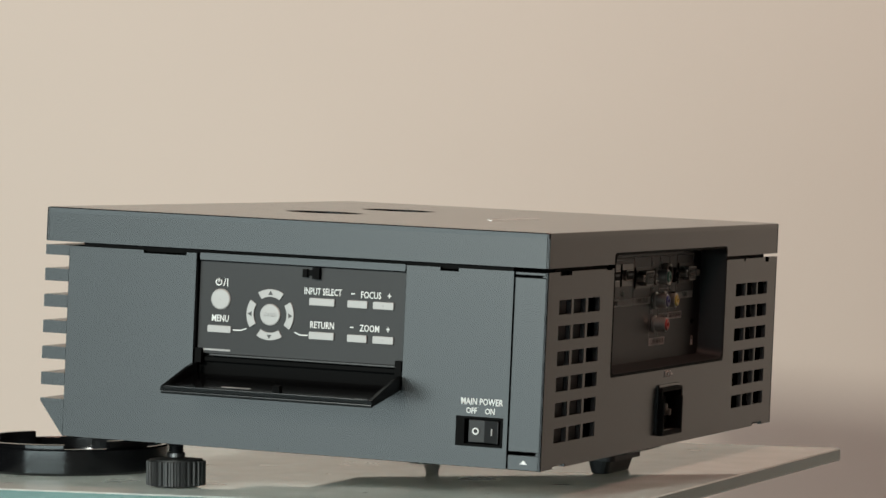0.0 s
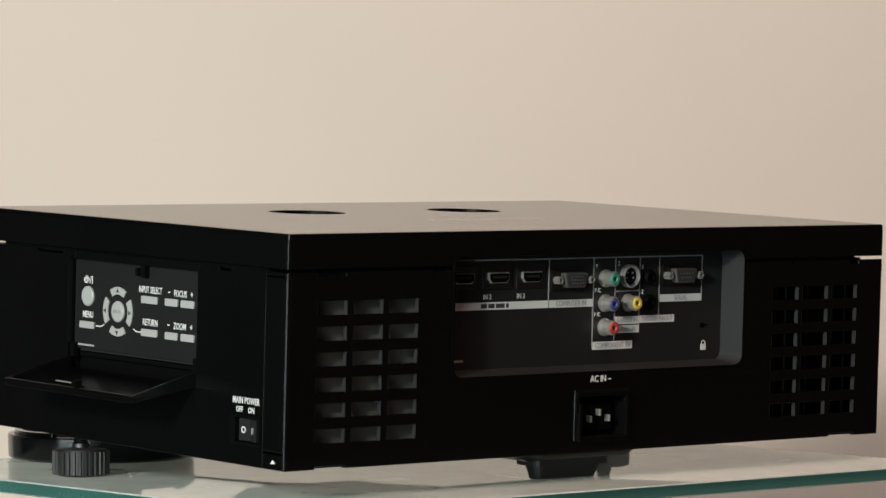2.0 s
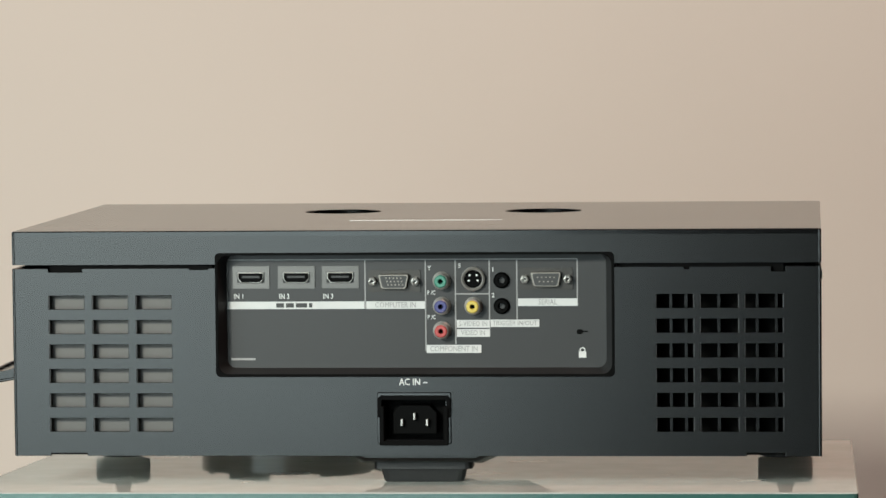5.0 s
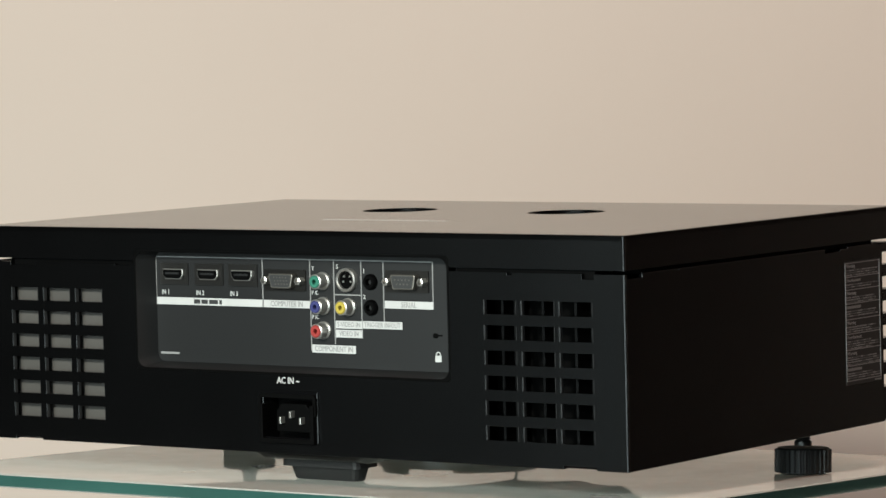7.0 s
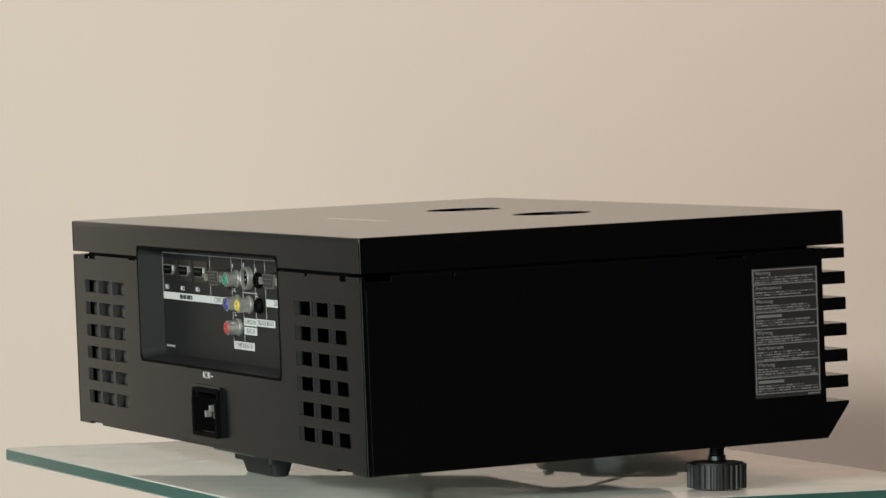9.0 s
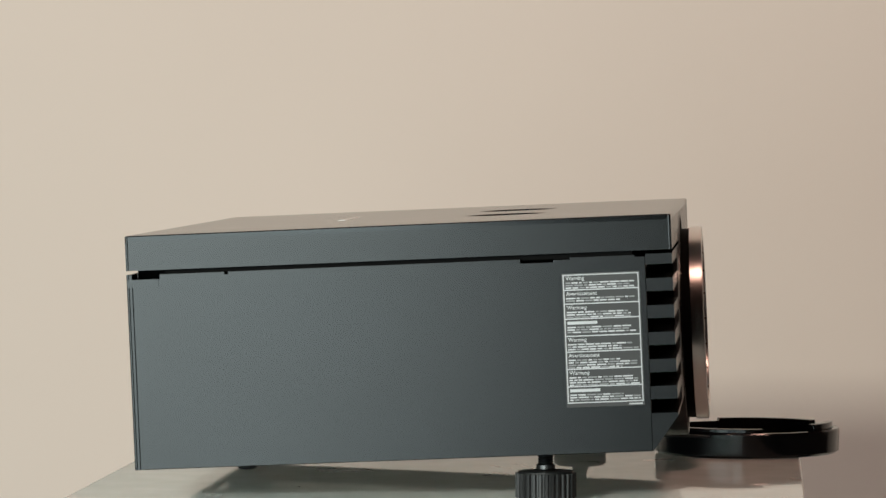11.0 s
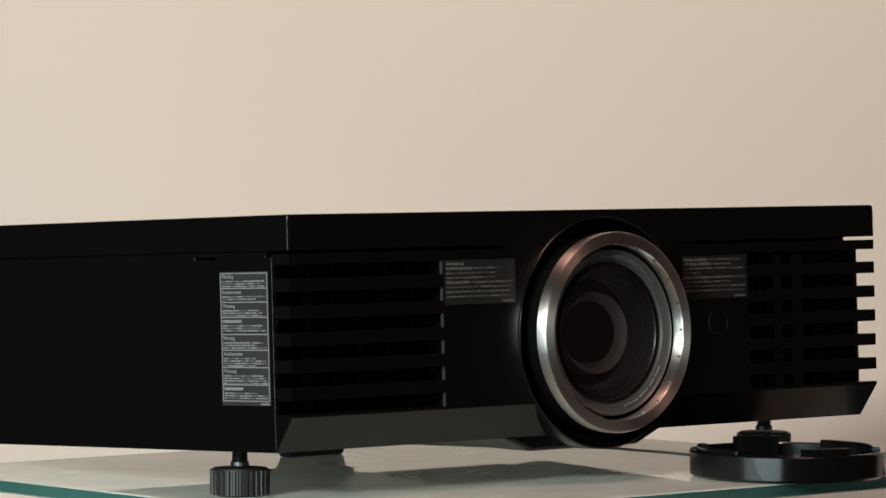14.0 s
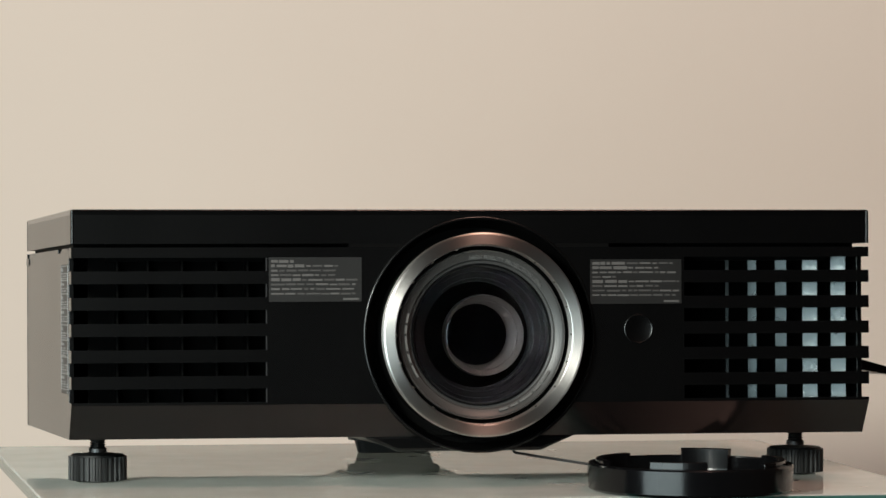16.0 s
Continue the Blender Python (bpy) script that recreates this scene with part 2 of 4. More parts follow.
pedestal = thing("pedestal", "clear acrylic round pedestal under the glass plate", "stand")
pedestal.matrix_world = ROOT
part("column", lathe([(0, -LEVEL), (0.05, -LEVEL), (0.05, -LEVEL + 0.01), (0.005, -LEVEL + 0.02), (0.005, GLASS_Z - 0.012), (0.0, GLASS_Z - 0.012)], Matrix(), 64, False), ACRYLIC, pedestal, smooth=True)
part("turning_disc", lathe([(0, GLASS_Z - 0.012), (0.006, GLASS_Z - 0.012), (0.007, GLASS_Z - 0.011), (0.007, GLASS_Z - 0.0082), (0.0, GLASS_Z - 0.0082)], Matrix(), 64, False), ACRYLIC, pedestal, smooth=True)

part("scuff", lathe([(0, 0.0), (0.0036, 0.0), (0.0030, 0.0006), (0, 0.0008)], frame_of((-0.384, WALL_Y, LEVEL - 0.034), (1, 0, 0), (0, 0, 1)), 12, False), SPOT, bpy.data.objects["wall_north"], "small brownish scuff")

# ---- the turning glass plate ----
plate = thing("glass_plate", "clear green-edged rectangular glass plate on a pedestal", "glass shelf")
plate.matrix_world = ROOT
PLATE_THICK = 0.008


def glass_sheet():
    bm = prism(rounded(-0.252, 0.253, -0.188, 0.221, 0.004, 4), GLASS_Z - PLATE_THICK, GLASS_Z, Matrix())
    me = mesh_of(bm, "sheet", SHEETGLASS)
    me.materials.append(EDGEGLASS)
    for poly in me.polygons:
        poly.material_index = 0 if abs(poly.normal.z) > 0.5 else 1
    ob = new("sheet", me)
    ob.parent = plate
    ob.visible_shadow = False
    mod = ob.modifiers.new("bevel", "BEVEL")
    mod.width, mod.segments, mod.limit_method, mod.angle_limit = 0.0008, 1, "ANGLE", radians(60)
    return ob


glass_sheet()

# ---- the projector ----
XA, XB, YR, YF = -0.228, 0.232, -0.1456, 0.153
ZB, ZS, ZL, ZT = 0.0014, 0.1087, 0.1108, 0.130
SKIN = 0.003
projector = thing("projector", "black home cinema projector standing on the turning glass plate", "projector")
projector.matrix_world = ROOT @ TILT
REAR = frame_of((0, YR, 0), (1, 0, 0), (0, 0, 1))
SIDE_A = frame_of((XA, 0, 0), (0, -1, 0), (0, 0, 1))
SIDE_B = frame_of((XB, 0, 0), (0, 1, 0), (0, 0, 1))
FRONT = frame_of((0, YF, 0), (-1, 0, 0), (0, 0, 1))
TOP = frame_of((0, 0, ZT), (1, 0, 0), (0, 1, 0))
SLOTS = [0.1030 - 0.01466 * k for k in range(6)]      # tops of the six front slots
SLOT_H = 0.0076
FIN = 0.0145
VENT_Z = [(0.0932 - 0.0140 * k - 0.0078, 0.0932 - 0.0140 * k) for k in range(6)]
VENT_LEFT = [(-0.2073, -0.1866), (-0.1821, -0.1614), (-0.1570, -0.1363)]
VENT_RIGHT = [(0.1391, 0.1606), (0.1640, 0.1858), (0.1890, 0.2108)]
CUP_X, CUP_Y, CUP_R = (-0.0606, 0.0633), 0.0527, 0.0235


def shell():
    # rear panel with two vents, the connector opening and the power inlet opening
    holes = [(u0, u1, v0, v1) for u0, u1 in VENT_LEFT + VENT_RIGHT for v0, v1 in VENT_Z]
    holes += [(-0.1104, 0.1152, 0.0473, 0.2), (-0.2073, -0.1877, 0.1066, 0.2), (-0.1258, -0.1150, 0.1078, 0.2), (0.1551, 0.1583, 0.1072, 0.2), (0.2042, 0.2121, 0.1058, 0.2), (-0.0186, 0.0226, 0.0087, 0.0374), (-0.207, -0.186, -1, 0.0030), (0.190, 0.2115, -1, 0.0034)]
    part("rear_panel", perforated(XA, XB, ZB, ZS, holes, -SKIN, 0, REAR), PLASTIC, projector, "satin black rear panel with vent openings", bevel=0.0005)
    # added pale strips imitate lit edges inside vent openings and at slot ends
    for u0, u1 in VENT_LEFT + VENT_RIGHT:
        for v0, v1 in VENT_Z:
            for a in (u0, u1 - 0.0004):
                part("vent_lit_edge", boxes((a, a + 0.0004, v0, v1, -0.0026, -0.0003), m=REAR), EDGELIT, projector)
    for z in SLOTS:
        part("slot_lit_edge", boxes((-0.1226, -0.1221, z - SLOT_H, z, -0.0024, -0.0003), m=FRONT), EDGELIT, projector)
    # side with the control panel
    door = (-0.0605, 0.0640, 0.0405, 0.2)
    switch = (0.0967, 0.1233, 0.0128, 0.0286)
    part("control_side_panel", perforated(-(YF - FIN), 0.1262, ZB, ZS, [door, switch, (-0.0927, -0.0669, 0.1070, 0.2), (0.0838, 0.0942, 0.1068, 0.2)], -SKIN, 0, SIDE_A), PLASTIC, projector, "satin black side panel with control opening", bevel=0.0005)
    part("cover_strip", perforated(0.1268, 0.1452 - SKIN + 0.0028, 0.0112, ZS, [(0.1268, 0.2, 0.1058, 0.1066)], -SKIN, 0.0003, SIDE_A), PLASTIC, projector, "narrow black upright cover strip", bevel=0.0005)
    part("corner_tile", boxes((0.1268, 0.1446, ZB, 0.0098, -SKIN, 0.0002), m=SIDE_A), PLASTIC, projector, bevel=0.0004)
    # plain side
    part("plain_side_panel", perforated(YR + SKIN, YF - FIN, ZB, ZS, [(YR, YR + 0.018, 0.1060, 0.2), (-0.0912, -0.0898, 0.1072, 0.2), (0.0709, 0.0885, 0.1064, 0.2), (0.0885, 0.0975, 0.1076, 0.2), (0.1330, 0.2, 0.1076, 0.2)], -SKIN, 0, SIDE_B), PLASTIC, projector, "satin black plain side panel", bevel=0.0005)
    part("corner_clip", boxes((YR + 0.0005, YR + 0.0175, 0.1015, 0.1058, 0.0, 0.0006), m=SIDE_B), PLASTIC, projector)
    # front with six slots on each wing, thick enough to show the fins
    left = [(-0.3, -0.1222, z - SLOT_H, z) for z in SLOTS]
    right = [(0.1185, 0.3, z - SLOT_H, z) for z in SLOTS]
    part("front_wing", perforated(-XB, -0.0756, 0.0205, ZS, left, -FIN, 0, FRONT), PLASTIC, projector, "finned black front wing")
    part("front_wing", perforated(0.0744, -XA, 0.0205, ZS, right, -FIN, 0, FRONT), PLASTIC, projector, "finned black front wing")
    cut = [(YF, 0.0205), (YF - FIN, 0.0205), (YF - FIN, ZB)]
    # the chin under each wing ends on the round lens opening
    for outer, high, low in ((XA, -0.0530, -0.0332), (XB, 0.0542, 0.0344)):
        bm = bmesh.new()
        a = [bm.verts.new((outer, y, z)) for y, z in cut]
        b = [bm.verts.new((low if z < 0.01 else high, y, z)) for y, z in cut]
        bm.faces.new(a)
        bm.faces.new(b[::-1])
        for i in range(3):
            bm.faces.new((a[i], b[i], b[(i + 1) % 3], a[(i + 1) % 3]))
        part("front_chin", bm, PLASTIC, projector)
    # underside and the swelling that carries lens and rear foot
    part("base", boxes((XA + SKIN, XB - SKIN, YR + SKIN, 0.1385, ZB + 0.0005, ZB + 0.003)), MATTE, projector)
    bm = bmesh.new()
    rows = ((-0.1330, 0.032, 0.044), (-0.120, 0.034, 0.052), (0.10, 0.040, 0.062), (0.1384, 0.042, 0.064))
    low = (-0.0030, -0.0055, -0.0058, -0.0072)
    rings = []
    for (y, a, b), z in zip(rows, low):
        rings.append([bm.verts.new((x, y, h)) for x, h in ((-b + 0.004, ZB + 0.001), (-a + 0.004, z), (a + 0.004, z), (b + 0.004, ZB + 0.001))])
    for p, q in zip(rings, rings[1:]):
        for i in range(4):
            bm.faces.new((p[i], q[i], q[(i + 1) % 4], p[(i + 1) % 4]))
    bm.faces.new(rings[0])
    bm.faces.new(rings[-1][::-1])
    part("belly", bm, PLASTIC, projector, "shallow black swelling under the base", bevel=0.002)
    # the dark core that closes the seam under the lid
    part("seam_core", boxes((XA + 0.0032, XB - 0.0032, YR + 0.021, YF - 0.022, 0.1078, 0.1128)), MATTE, projector)
    for x0, x1 in ((XA + 0.021, -0.113), (0.119, XB - 0.021)):
        part("seam_core", boxes((x0, x1, YR + 0.0032, YF - 0.0150, 0.1012, 0.1126)), MATTE, projector)


def upright_edges():
    for x, y, lows in ((XB - 0.0009, YR + 0.0009, (ZB, ZL)), (XA + 0.0009, YR + 0.0009, (ZB, ZL)), (XB - 0.0009, YF - 0.0009, (ZL,)), (XA + 0.0009, YF - 0.0009, (ZL,))):
        for low in lows:
            high = ZS if low == ZB else ZT - 0.0006
            part("rounded_edge", lathe([(0, low), (0.0011, low), (0.0011, high), (0, high)], Matrix.Translation((x, y, 0)), 16, False), PLASTIC, projector, smooth=True)


def lid_sheet():
    """One sheet with softened upper edges and two round openings."""
    bm = bmesh.new()

    def loop(points, z):
        return [bm.verts.new((x, y, ZT + z)) for x, y in points]

    def joined(loops):
        for p, q in zip(loops, loops[1:]):
            for i in range(len(p)):
                j = (i + 1) % len(p)
                bm.faces.new((p[i], p[j], q[j], q[i]))

    steps = ((0.0, -0.003), (0.0, -0.0006), (0.0002, -0.0002), (0.0007, 0.0))
    outer = [loop(rounded(XA + g, XB - g, YR + g, YF - g, 0.0014, 4), z) for g, z in steps]
    joined(outer)
    rims = []
    for x in CUP_X:
        ring = [loop([(x + (CUP_R - g) * math.cos(k * math.tau / 64), CUP_Y + (CUP_R - g) * math.sin(k * math.tau / 64)) for k in range(64)], z) for g, z in ((0.0, -0.003), (0.0, -0.0004), (-0.0004, 0.0))]
        joined(ring)
        rims.append(ring)
    for k in (0, -1):
        edges = []
        for ring in [outer] + rims:
            vs = ring[k]
            edges += [bm.edges.get((vs[i], vs[(i + 1) % len(vs)])) for i in range(len(vs))]
        bmesh.ops.triangle_fill(bm, use_beauty=True, use_dissolve=False, edges=edges)
    return bm


def lid():
    cover = part("lid", lid_sheet(), LIDPLAS, projector, "satin black lid with two round hollows")
    for x in CUP_X:
        m = Matrix.Translation((x, CUP_Y, ZT))
        part("round_hollow", lathe([(0, -0.0078), (CUP_R + 0.0012, -0.0078), (CUP_R + 0.0012, -0.0031), (CUP_R + 0.0004, -0.0031), (CUP_R + 0.0004, -0.0072), (0, -0.0072)], m, 64, False), MATTE, cover, "dark round hollow in the lid", smooth=True)
    part("rear_skirt", perforated(XA, XB, ZL, ZT - 0.003, [(-0.1104, 0.1152, 0, 0.1165)], -SKIN, 0, REAR), PLASTIC, cover)
    part("side_skirt", boxes((-YF + 0.0, -YR - SKIN, ZL, ZT - 0.003, -SKIN, 0), m=SIDE_A), PLASTIC, cover)
    part("side_skirt", boxes((YR + SKIN, YF, ZL, ZT - 0.003, -SKIN, 0), m=SIDE_B), PLASTIC, cover)
    part("front_skirt", boxes((-XB + SKIN, -0.0756, ZL, ZT - 0.003, -SKIN, 0), m=FRONT), PLASTIC, cover)
    part("front_skirt", boxes((0.0744, -XA - SKIN, ZL, ZT - 0.003, -SKIN, 0), m=FRONT), PLASTIC, cover)
    # the maker's mark is a plain bar
    part("printed_mark", boxes((-0.045, 0.045, -0.0480, -0.0435, 0.0, 0.00012), m=TOP), MARK, cover, "thin light grey printed mark")


def inlet():
    unit = part("power_inlet", perforated(-0.0190, 0.0230, 0.0083, 0.0378, [(-0.0160, 0.0198, 0.0110, 0.0348)], -0.012, 0.0012, REAR), GLOSS, projector, "black three-pin mains inlet", bevel=0.0005)
    hood = [(-0.0188, 0.0238), (-0.0188, 0.0340), (-0.0172, 0.0360), (0.0212, 0.0360), (0.0228, 0.0340), (0.0228, 0.0238), (0.0206, 0.0238), (0.0206, 0.0338), (-0.0166, 0.0338), (-0.0166, 0.0238)]
    part("hood", prism(hood, 0.0012, 0.0030, REAR), MATTE, unit, "raised black shoulder of the inlet")
    part("collar", perforated(-0.0176, 0.0216, 0.0078, 0.0300, [(-0.0150, 0.0188, 0.0104, 0.4)], -0.011, 0.0040, REAR), MATTE, unit, "black collar round the socket", bevel=0.0004)
    part("socket_floor", boxes((-0.0186, 0.0226, 0.0087, 0.0374, -0.016, -0.0125), m=REAR), MATTE, unit)
    part("socket_slope", prism([(0.0345, -0.0118), (0.0345, -0.0005), (0.0325, -0.0118)], -0.0158, 0.0196, REAR @ Matrix(((0, 0, 1, 0), (1, 0, 0, 0), (0, 1, 0, 0), (0, 0, 0, 1)))), GLOSS, unit)
    outline = [(-0.0105, 0.0135), (0.0145, 0.0135), (0.0145, 0.0258), (0.0105, 0.0300), (-0.0065, 0.0300), (-0.0105, 0.0258)]
    part("plug_core", prism(outline, -0.0125, -0.0035, REAR), MATTE, unit, bevel=0.0006)
    for u, v in ((-0.0052, 0.0205), (0.0020, 0.0240), (0.0092, 0.0205)):
        part("pin", boxes((u - 0.0007, u + 0.0007, v - 0.0020, v + 0.0020, -0.004, 0.0004), m=REAR), STEEL, unit, "bright metal contact pin", bevel=0.0004)
    words("AC IN ~", 0.0054, INK, REAR @ Matrix.Translation((0.0016, 0.0435, 0.0002)), projector, squeeze=0.85)


PANEL_Y = -0.1305
JACKS = frame_of((0, PANEL_Y, 0), (1, 0, 0), (0, 0, 1))


def rca(u, v, mat, name):
    j = part(name, lathe([(0.0022, 0.0), (0.0052, 0.0), (0.0052, 0.0012), (0.0043, 0.0018), (0.0043, 0.0078), (0.0036, 0.0082), (0.0036, 0.002), (0.0022, 0.002)], JACKS @ Matrix.Translation((u, v, 0)), 28), STEEL, projector, "nickel phono socket with coloured insert", smooth=True)
    part("insert", lathe([(0.0013, 0.001), (0.0036, 0.001), (0.0036, 0.0084), (0.0030, 0.0090), (0.0016, 0.0090), (0.0013, 0.0086)], JACKS @ Matrix.Translation((u, v, 0)), 24), mat, j, smooth=True)


def dsub(u, v, pins, name, plate_mat):
    m = JACKS @ Matrix.Translation((u, v, 0))
    j = part(name, prism(rounded(-0.0150, 0.0150, -0.0062, 0.0062, 0.0008), 0.0, 0.0008, m), plate_mat, projector, "metal computer socket with two screws")
    shell_out = [(-0.0082, 0.0042), (0.0082, 0.0042), (0.0088, 0.0032), (0.0074, -0.0036), (0.0064, -0.0044), (-0.0064, -0.0044), (-0.0074, -0.0036), (-0.0088, 0.0032)]
    part("socket_shell", prism(shell_out, 0.0008, 0.0052, m), DULLSTEEL, j, bevel=0.0005)
    part("socket_face", prism([(a * 0.86, b * 0.8) for a, b in shell_out], 0.0052, 0.0054, m), DARKINK, j)
    for k in range(pins):
        row = k % 2 if pins == 9 else k % 3
        col = k // 2 if pins == 9 else k // 3
        a, b = ((col - 2 + 0.5 * row) * 0.0024, 0.0012 - row * 0.0024) if pins == 9 else ((col - 2 + 0.25 * row) * 0.0021, 0.0020 - row * 0.0019)
        part("contact", boxes((a - 0.0004, a + 0.0004, b - 0.0004, b + 0.0004, 0.0054, 0.0057), m=m), DULLSTEEL, j)
    for s in (-1, 1):
        part("hex_screw", lathe([(0.0008, 0.0008), (0.0024, 0.0008), (0.0024, 0.0052), (0.0014, 0.0056), (0.0012, 0.003), (0.0008, 0.003)], m @ Matrix.Translation((s * 0.0122, 0, 0)), 6), STEEL, j)


def connectors():
    bay = part("connector_plate", boxes((-0.1120, 0.1165, 0.0470, 0.1165, -0.002, 0.0), m=JACKS), PANEL, projector, "dark grey connector plate with white line print", bevel=0.0)
    # the bay's slanting walls behind a low rounded lip
    deep = YR - PANEL_Y + 0.0002
    lip = ((-0.1112, 0.1160, 0.0465, 0.1173, 0.0028, 0.0001), (-0.1110, 0.1158, 0.0467, 0.1171, 0.0040, 0.0002), (-0.1099, 0.1147, 0.0478, 0.1161, 0.0058, 0.0002), (-0.1096, 0.1144, 0.0481, 0.1159, 0.0058, 0.0))
    slope = (lip[-1], (-0.1066, 0.1106, 0.0504, 0.1152, 0.0050, deep))
    for name, steps, mat, label in (("bay_rim", lip, MATTE, "low rounded rim of the connector bay"), ("bay_wall", slope, BAYGREY, "slanting grey wall of the connector bay")):
        bm = bmesh.new()
        rings = [[bm.verts.new(REAR @ Vector((u, v, d))) for u, v in rounded(u0, u1, v0, v1, r, 6)] for u0, u1, v0, v1, r, d in steps]
        for p, q in zip(rings, rings[1:]):
            for i in range(len(p)):
                j = (i + 1) % len(p)
                bm.faces.new((p[i], p[j], q[j], q[i]))
        part(name, bm, mat, bay, label)
    lines = []
    t = 0.00035

    def hline(u0, u1, v):
        lines.append((u0, u1, v - t, v + t, 0.0, 0.00012))

    def vline(u, v0, v1):
        lines.append((u - t, u + t, v0, v1, 0.0, 0.00016))

    hline(-0.1066, 0.0942, 0.1123)
    for u, v0 in ((-0.1066, 0.084), (-0.0270, 0.0842), (0.0076, 0.060), (0.0247, 0.064), (0.0441, 0.068), (0.0598, 0.075), (0.0942, 0.0855)):
        vline(u, v0, 0.1123)
    hline(0.0247, 0.0441, 0.0925)
    for row in lines:
        part("print_line", boxes(row, m=JACKS), GREYINK, bay)

    def tab(u0, u1, v0, v1, text, mat=TABINK, size=0.0044):
        part("print_tab", boxes((u0, u1, v0, v1, 0.0, 0.0002), m=JACKS), mat, bay, "white printed name tab")
        if text:
            words(text, size, TABTEXT, JACKS @ Matrix.Translation(((u0 + u1) / 2, (v0 + v1) / 2, 0.0003)), bay, squeeze=0.82)

    tab(-0.1063, -0.0275, 0.0841, 0.0884, "")
    for k, (u0, u1) in enumerate(((-0.0782, -0.0737), (-0.0726, -0.0680), (-0.0669, -0.0604), (-0.0593, -0.0574))):
        part("printed_mark", boxes((u0, u1, 0.0850, 0.0875, 0.0, 0.0004), m=JACKS), DARKINK, bay, "dark printed mark")
    tab(-0.0264, 0.0072, 0.0841, 0.0884, "COMPUTER IN")
    tab(0.0604, 0.0942, 0.0855, 0.0898, "SERIAL")
    tab(0.0080, 0.0392, 0.0588, 0.0634, "COMPONENT IN")
    tab(0.0253, 0.0441, 0.0732, 0.0776, "S-VIDEO IN", size=0.0040)
    tab(0.0253, 0.0441, 0.0680, 0.0724, "VIDEO IN", size=0.0040)
    tab(0.0446, 0.0724, 0.0736, 0.0778, "TRIGGER IN/OUT", size=0.0040)
    for k, u in enumerate((-0.0925, -0.0664, -0.0411)):
        words("IN %d" % (k + 1), 0.0040, INK, JACKS @ Matrix.Translation((u - 0.0102, 0.0913, 0.0002)), bay, align="LEFT", squeeze=0.85)
        m = JACKS @ Matrix.Translation((u, 0.1023, 0))
        port = part("video_port", perforated(-0.0106, 0.0106, -0.0064, 0.0064, [(-0.0078, 0.0078, -0.0032, 0.0030)], 0.0, 0.0008, m), PORTPLATE, projector, "digital video port with a bright metal mouth")
        shell_out = [(-0.0076, 0.0030), (0.0076, 0.0030), (0.0076, -0.0006), (0.0056, -0.0031), (-0.0056, -0.0031), (-0.0076, -0.0006)]
        part("port_shell", prism(shell_out, 0.0001, 0.0022, m), STEEL, port, bevel=0.0004)
        part("port_mouth", prism([(a * 0.93, b * 0.84) for a, b in shell_out], 0.0022, 0.0024, m), MATTE, port)
        part("port_tongue", boxes((-0.0050, 0.0050, -0.0002, 0.0010, 0.0024, 0.0027), m=m), PANEL, port)
    dsub(-0.0102, 0.1000, 15, "computer_socket", SOCKETPLATE)
    dsub(0.0767, 0.1010, 9, "serial_socket", SOCKETPLATE)
    for v, mat, name in ((0.1002, GREEN, "green_socket"), (0.0858, BLUE, "blue_socket"), (0.0718, RED, "red_socket")):
        rca(0.0169, v, mat, name)
    rca(0.0350, 0.0857, YELLOW, "yellow_socket")
    m = JACKS @ Matrix.Translation((0.0350, 0.1012, 0))
    sv = part("round_socket", lathe([(0.0052, 0.0), (0.0068, 0.0), (0.0068, 0.003), (0.0060, 0.0036), (0.0052, 0.003)], m, 32), STEEL, projector, "round metal video socket", smooth=True)
    part("socket_face", lathe([(0, 0.0012), (0.0052, 0.0012), (0.0052, 0.0), (0, 0.0)], m, 32, False), MATTE, sv)
    for a, b in ((-0.002, 0.002), (0.002, 0.002), (-0.0026, -0.001), (0.0026, -0.001)):
        part("contact", boxes((a - 0.0005, a + 0.0005, b - 0.0005, b + 0.0005, 0.0012, 0.0016), m=m), STEEL, sv)
    for k, v in enumerate((0.1003, 0.0856)):
        m = JACKS @ Matrix.Translation((0.0511, v, 0))
        part("trigger_jack", lathe([(0.0018, 0.0), (0.0046, 0.0), (0.0046, 0.0016), (0.0036, 0.0030), (0.0020, 0.0030), (0.0018, 0.0004)], m, 28), MATTE, projector, "small round black jack", smooth=True)
        words(str(k + 1), 0.0036, INK, JACKS @ Matrix.Translation((0.0462, v + 0.006, 0.0002)), bay)
    words("S", 0.0036, INK, JACKS @ Matrix.Translation((0.0272, 0.1085, 0.0002)), bay)
    words("Y", 0.0036, INK, JACKS @ Matrix.Translation((0.0098, 0.1072, 0.0002)), bay)
    for v in (0.0932, 0.0792):
        words("P /C", 0.0034, INK, JACKS @ Matrix.Translation((0.0110, v, 0.0002)), bay, squeeze=0.8)
    # security slot and padlock sign
    part("security_slot", prism(rounded(0.0936, 0.0972, 0.0694, 0.0722, 0.0012), 0.0, 0.0004, JACKS), MATTE, bay)
    part("security_slot", boxes((0.0972, 0.1000, 0.0706, 0.0714, 0.0, 0.0004), m=JACKS), MATTE, bay)
    part("padlock_sign", boxes((0.0948, 0.0990, 0.0560, 0.0596, 0.0, 0.0002), m=JACKS), INK, bay, "small white padlock sign")
    part("padlock_sign", round_hole(lambda a: 0.0017, 0.0011, 0.0, 0.0002, JACKS @ Matrix.Translation((0.0969, 0.0602, 0)), 20), INK, bay)
    part("tiny_print", boxes((-0.1045, -0.0905, 0.0548, 0.0560, 0.0, 0.0002), m=JACKS), GREYINK, bay, "tiny unreadable print")


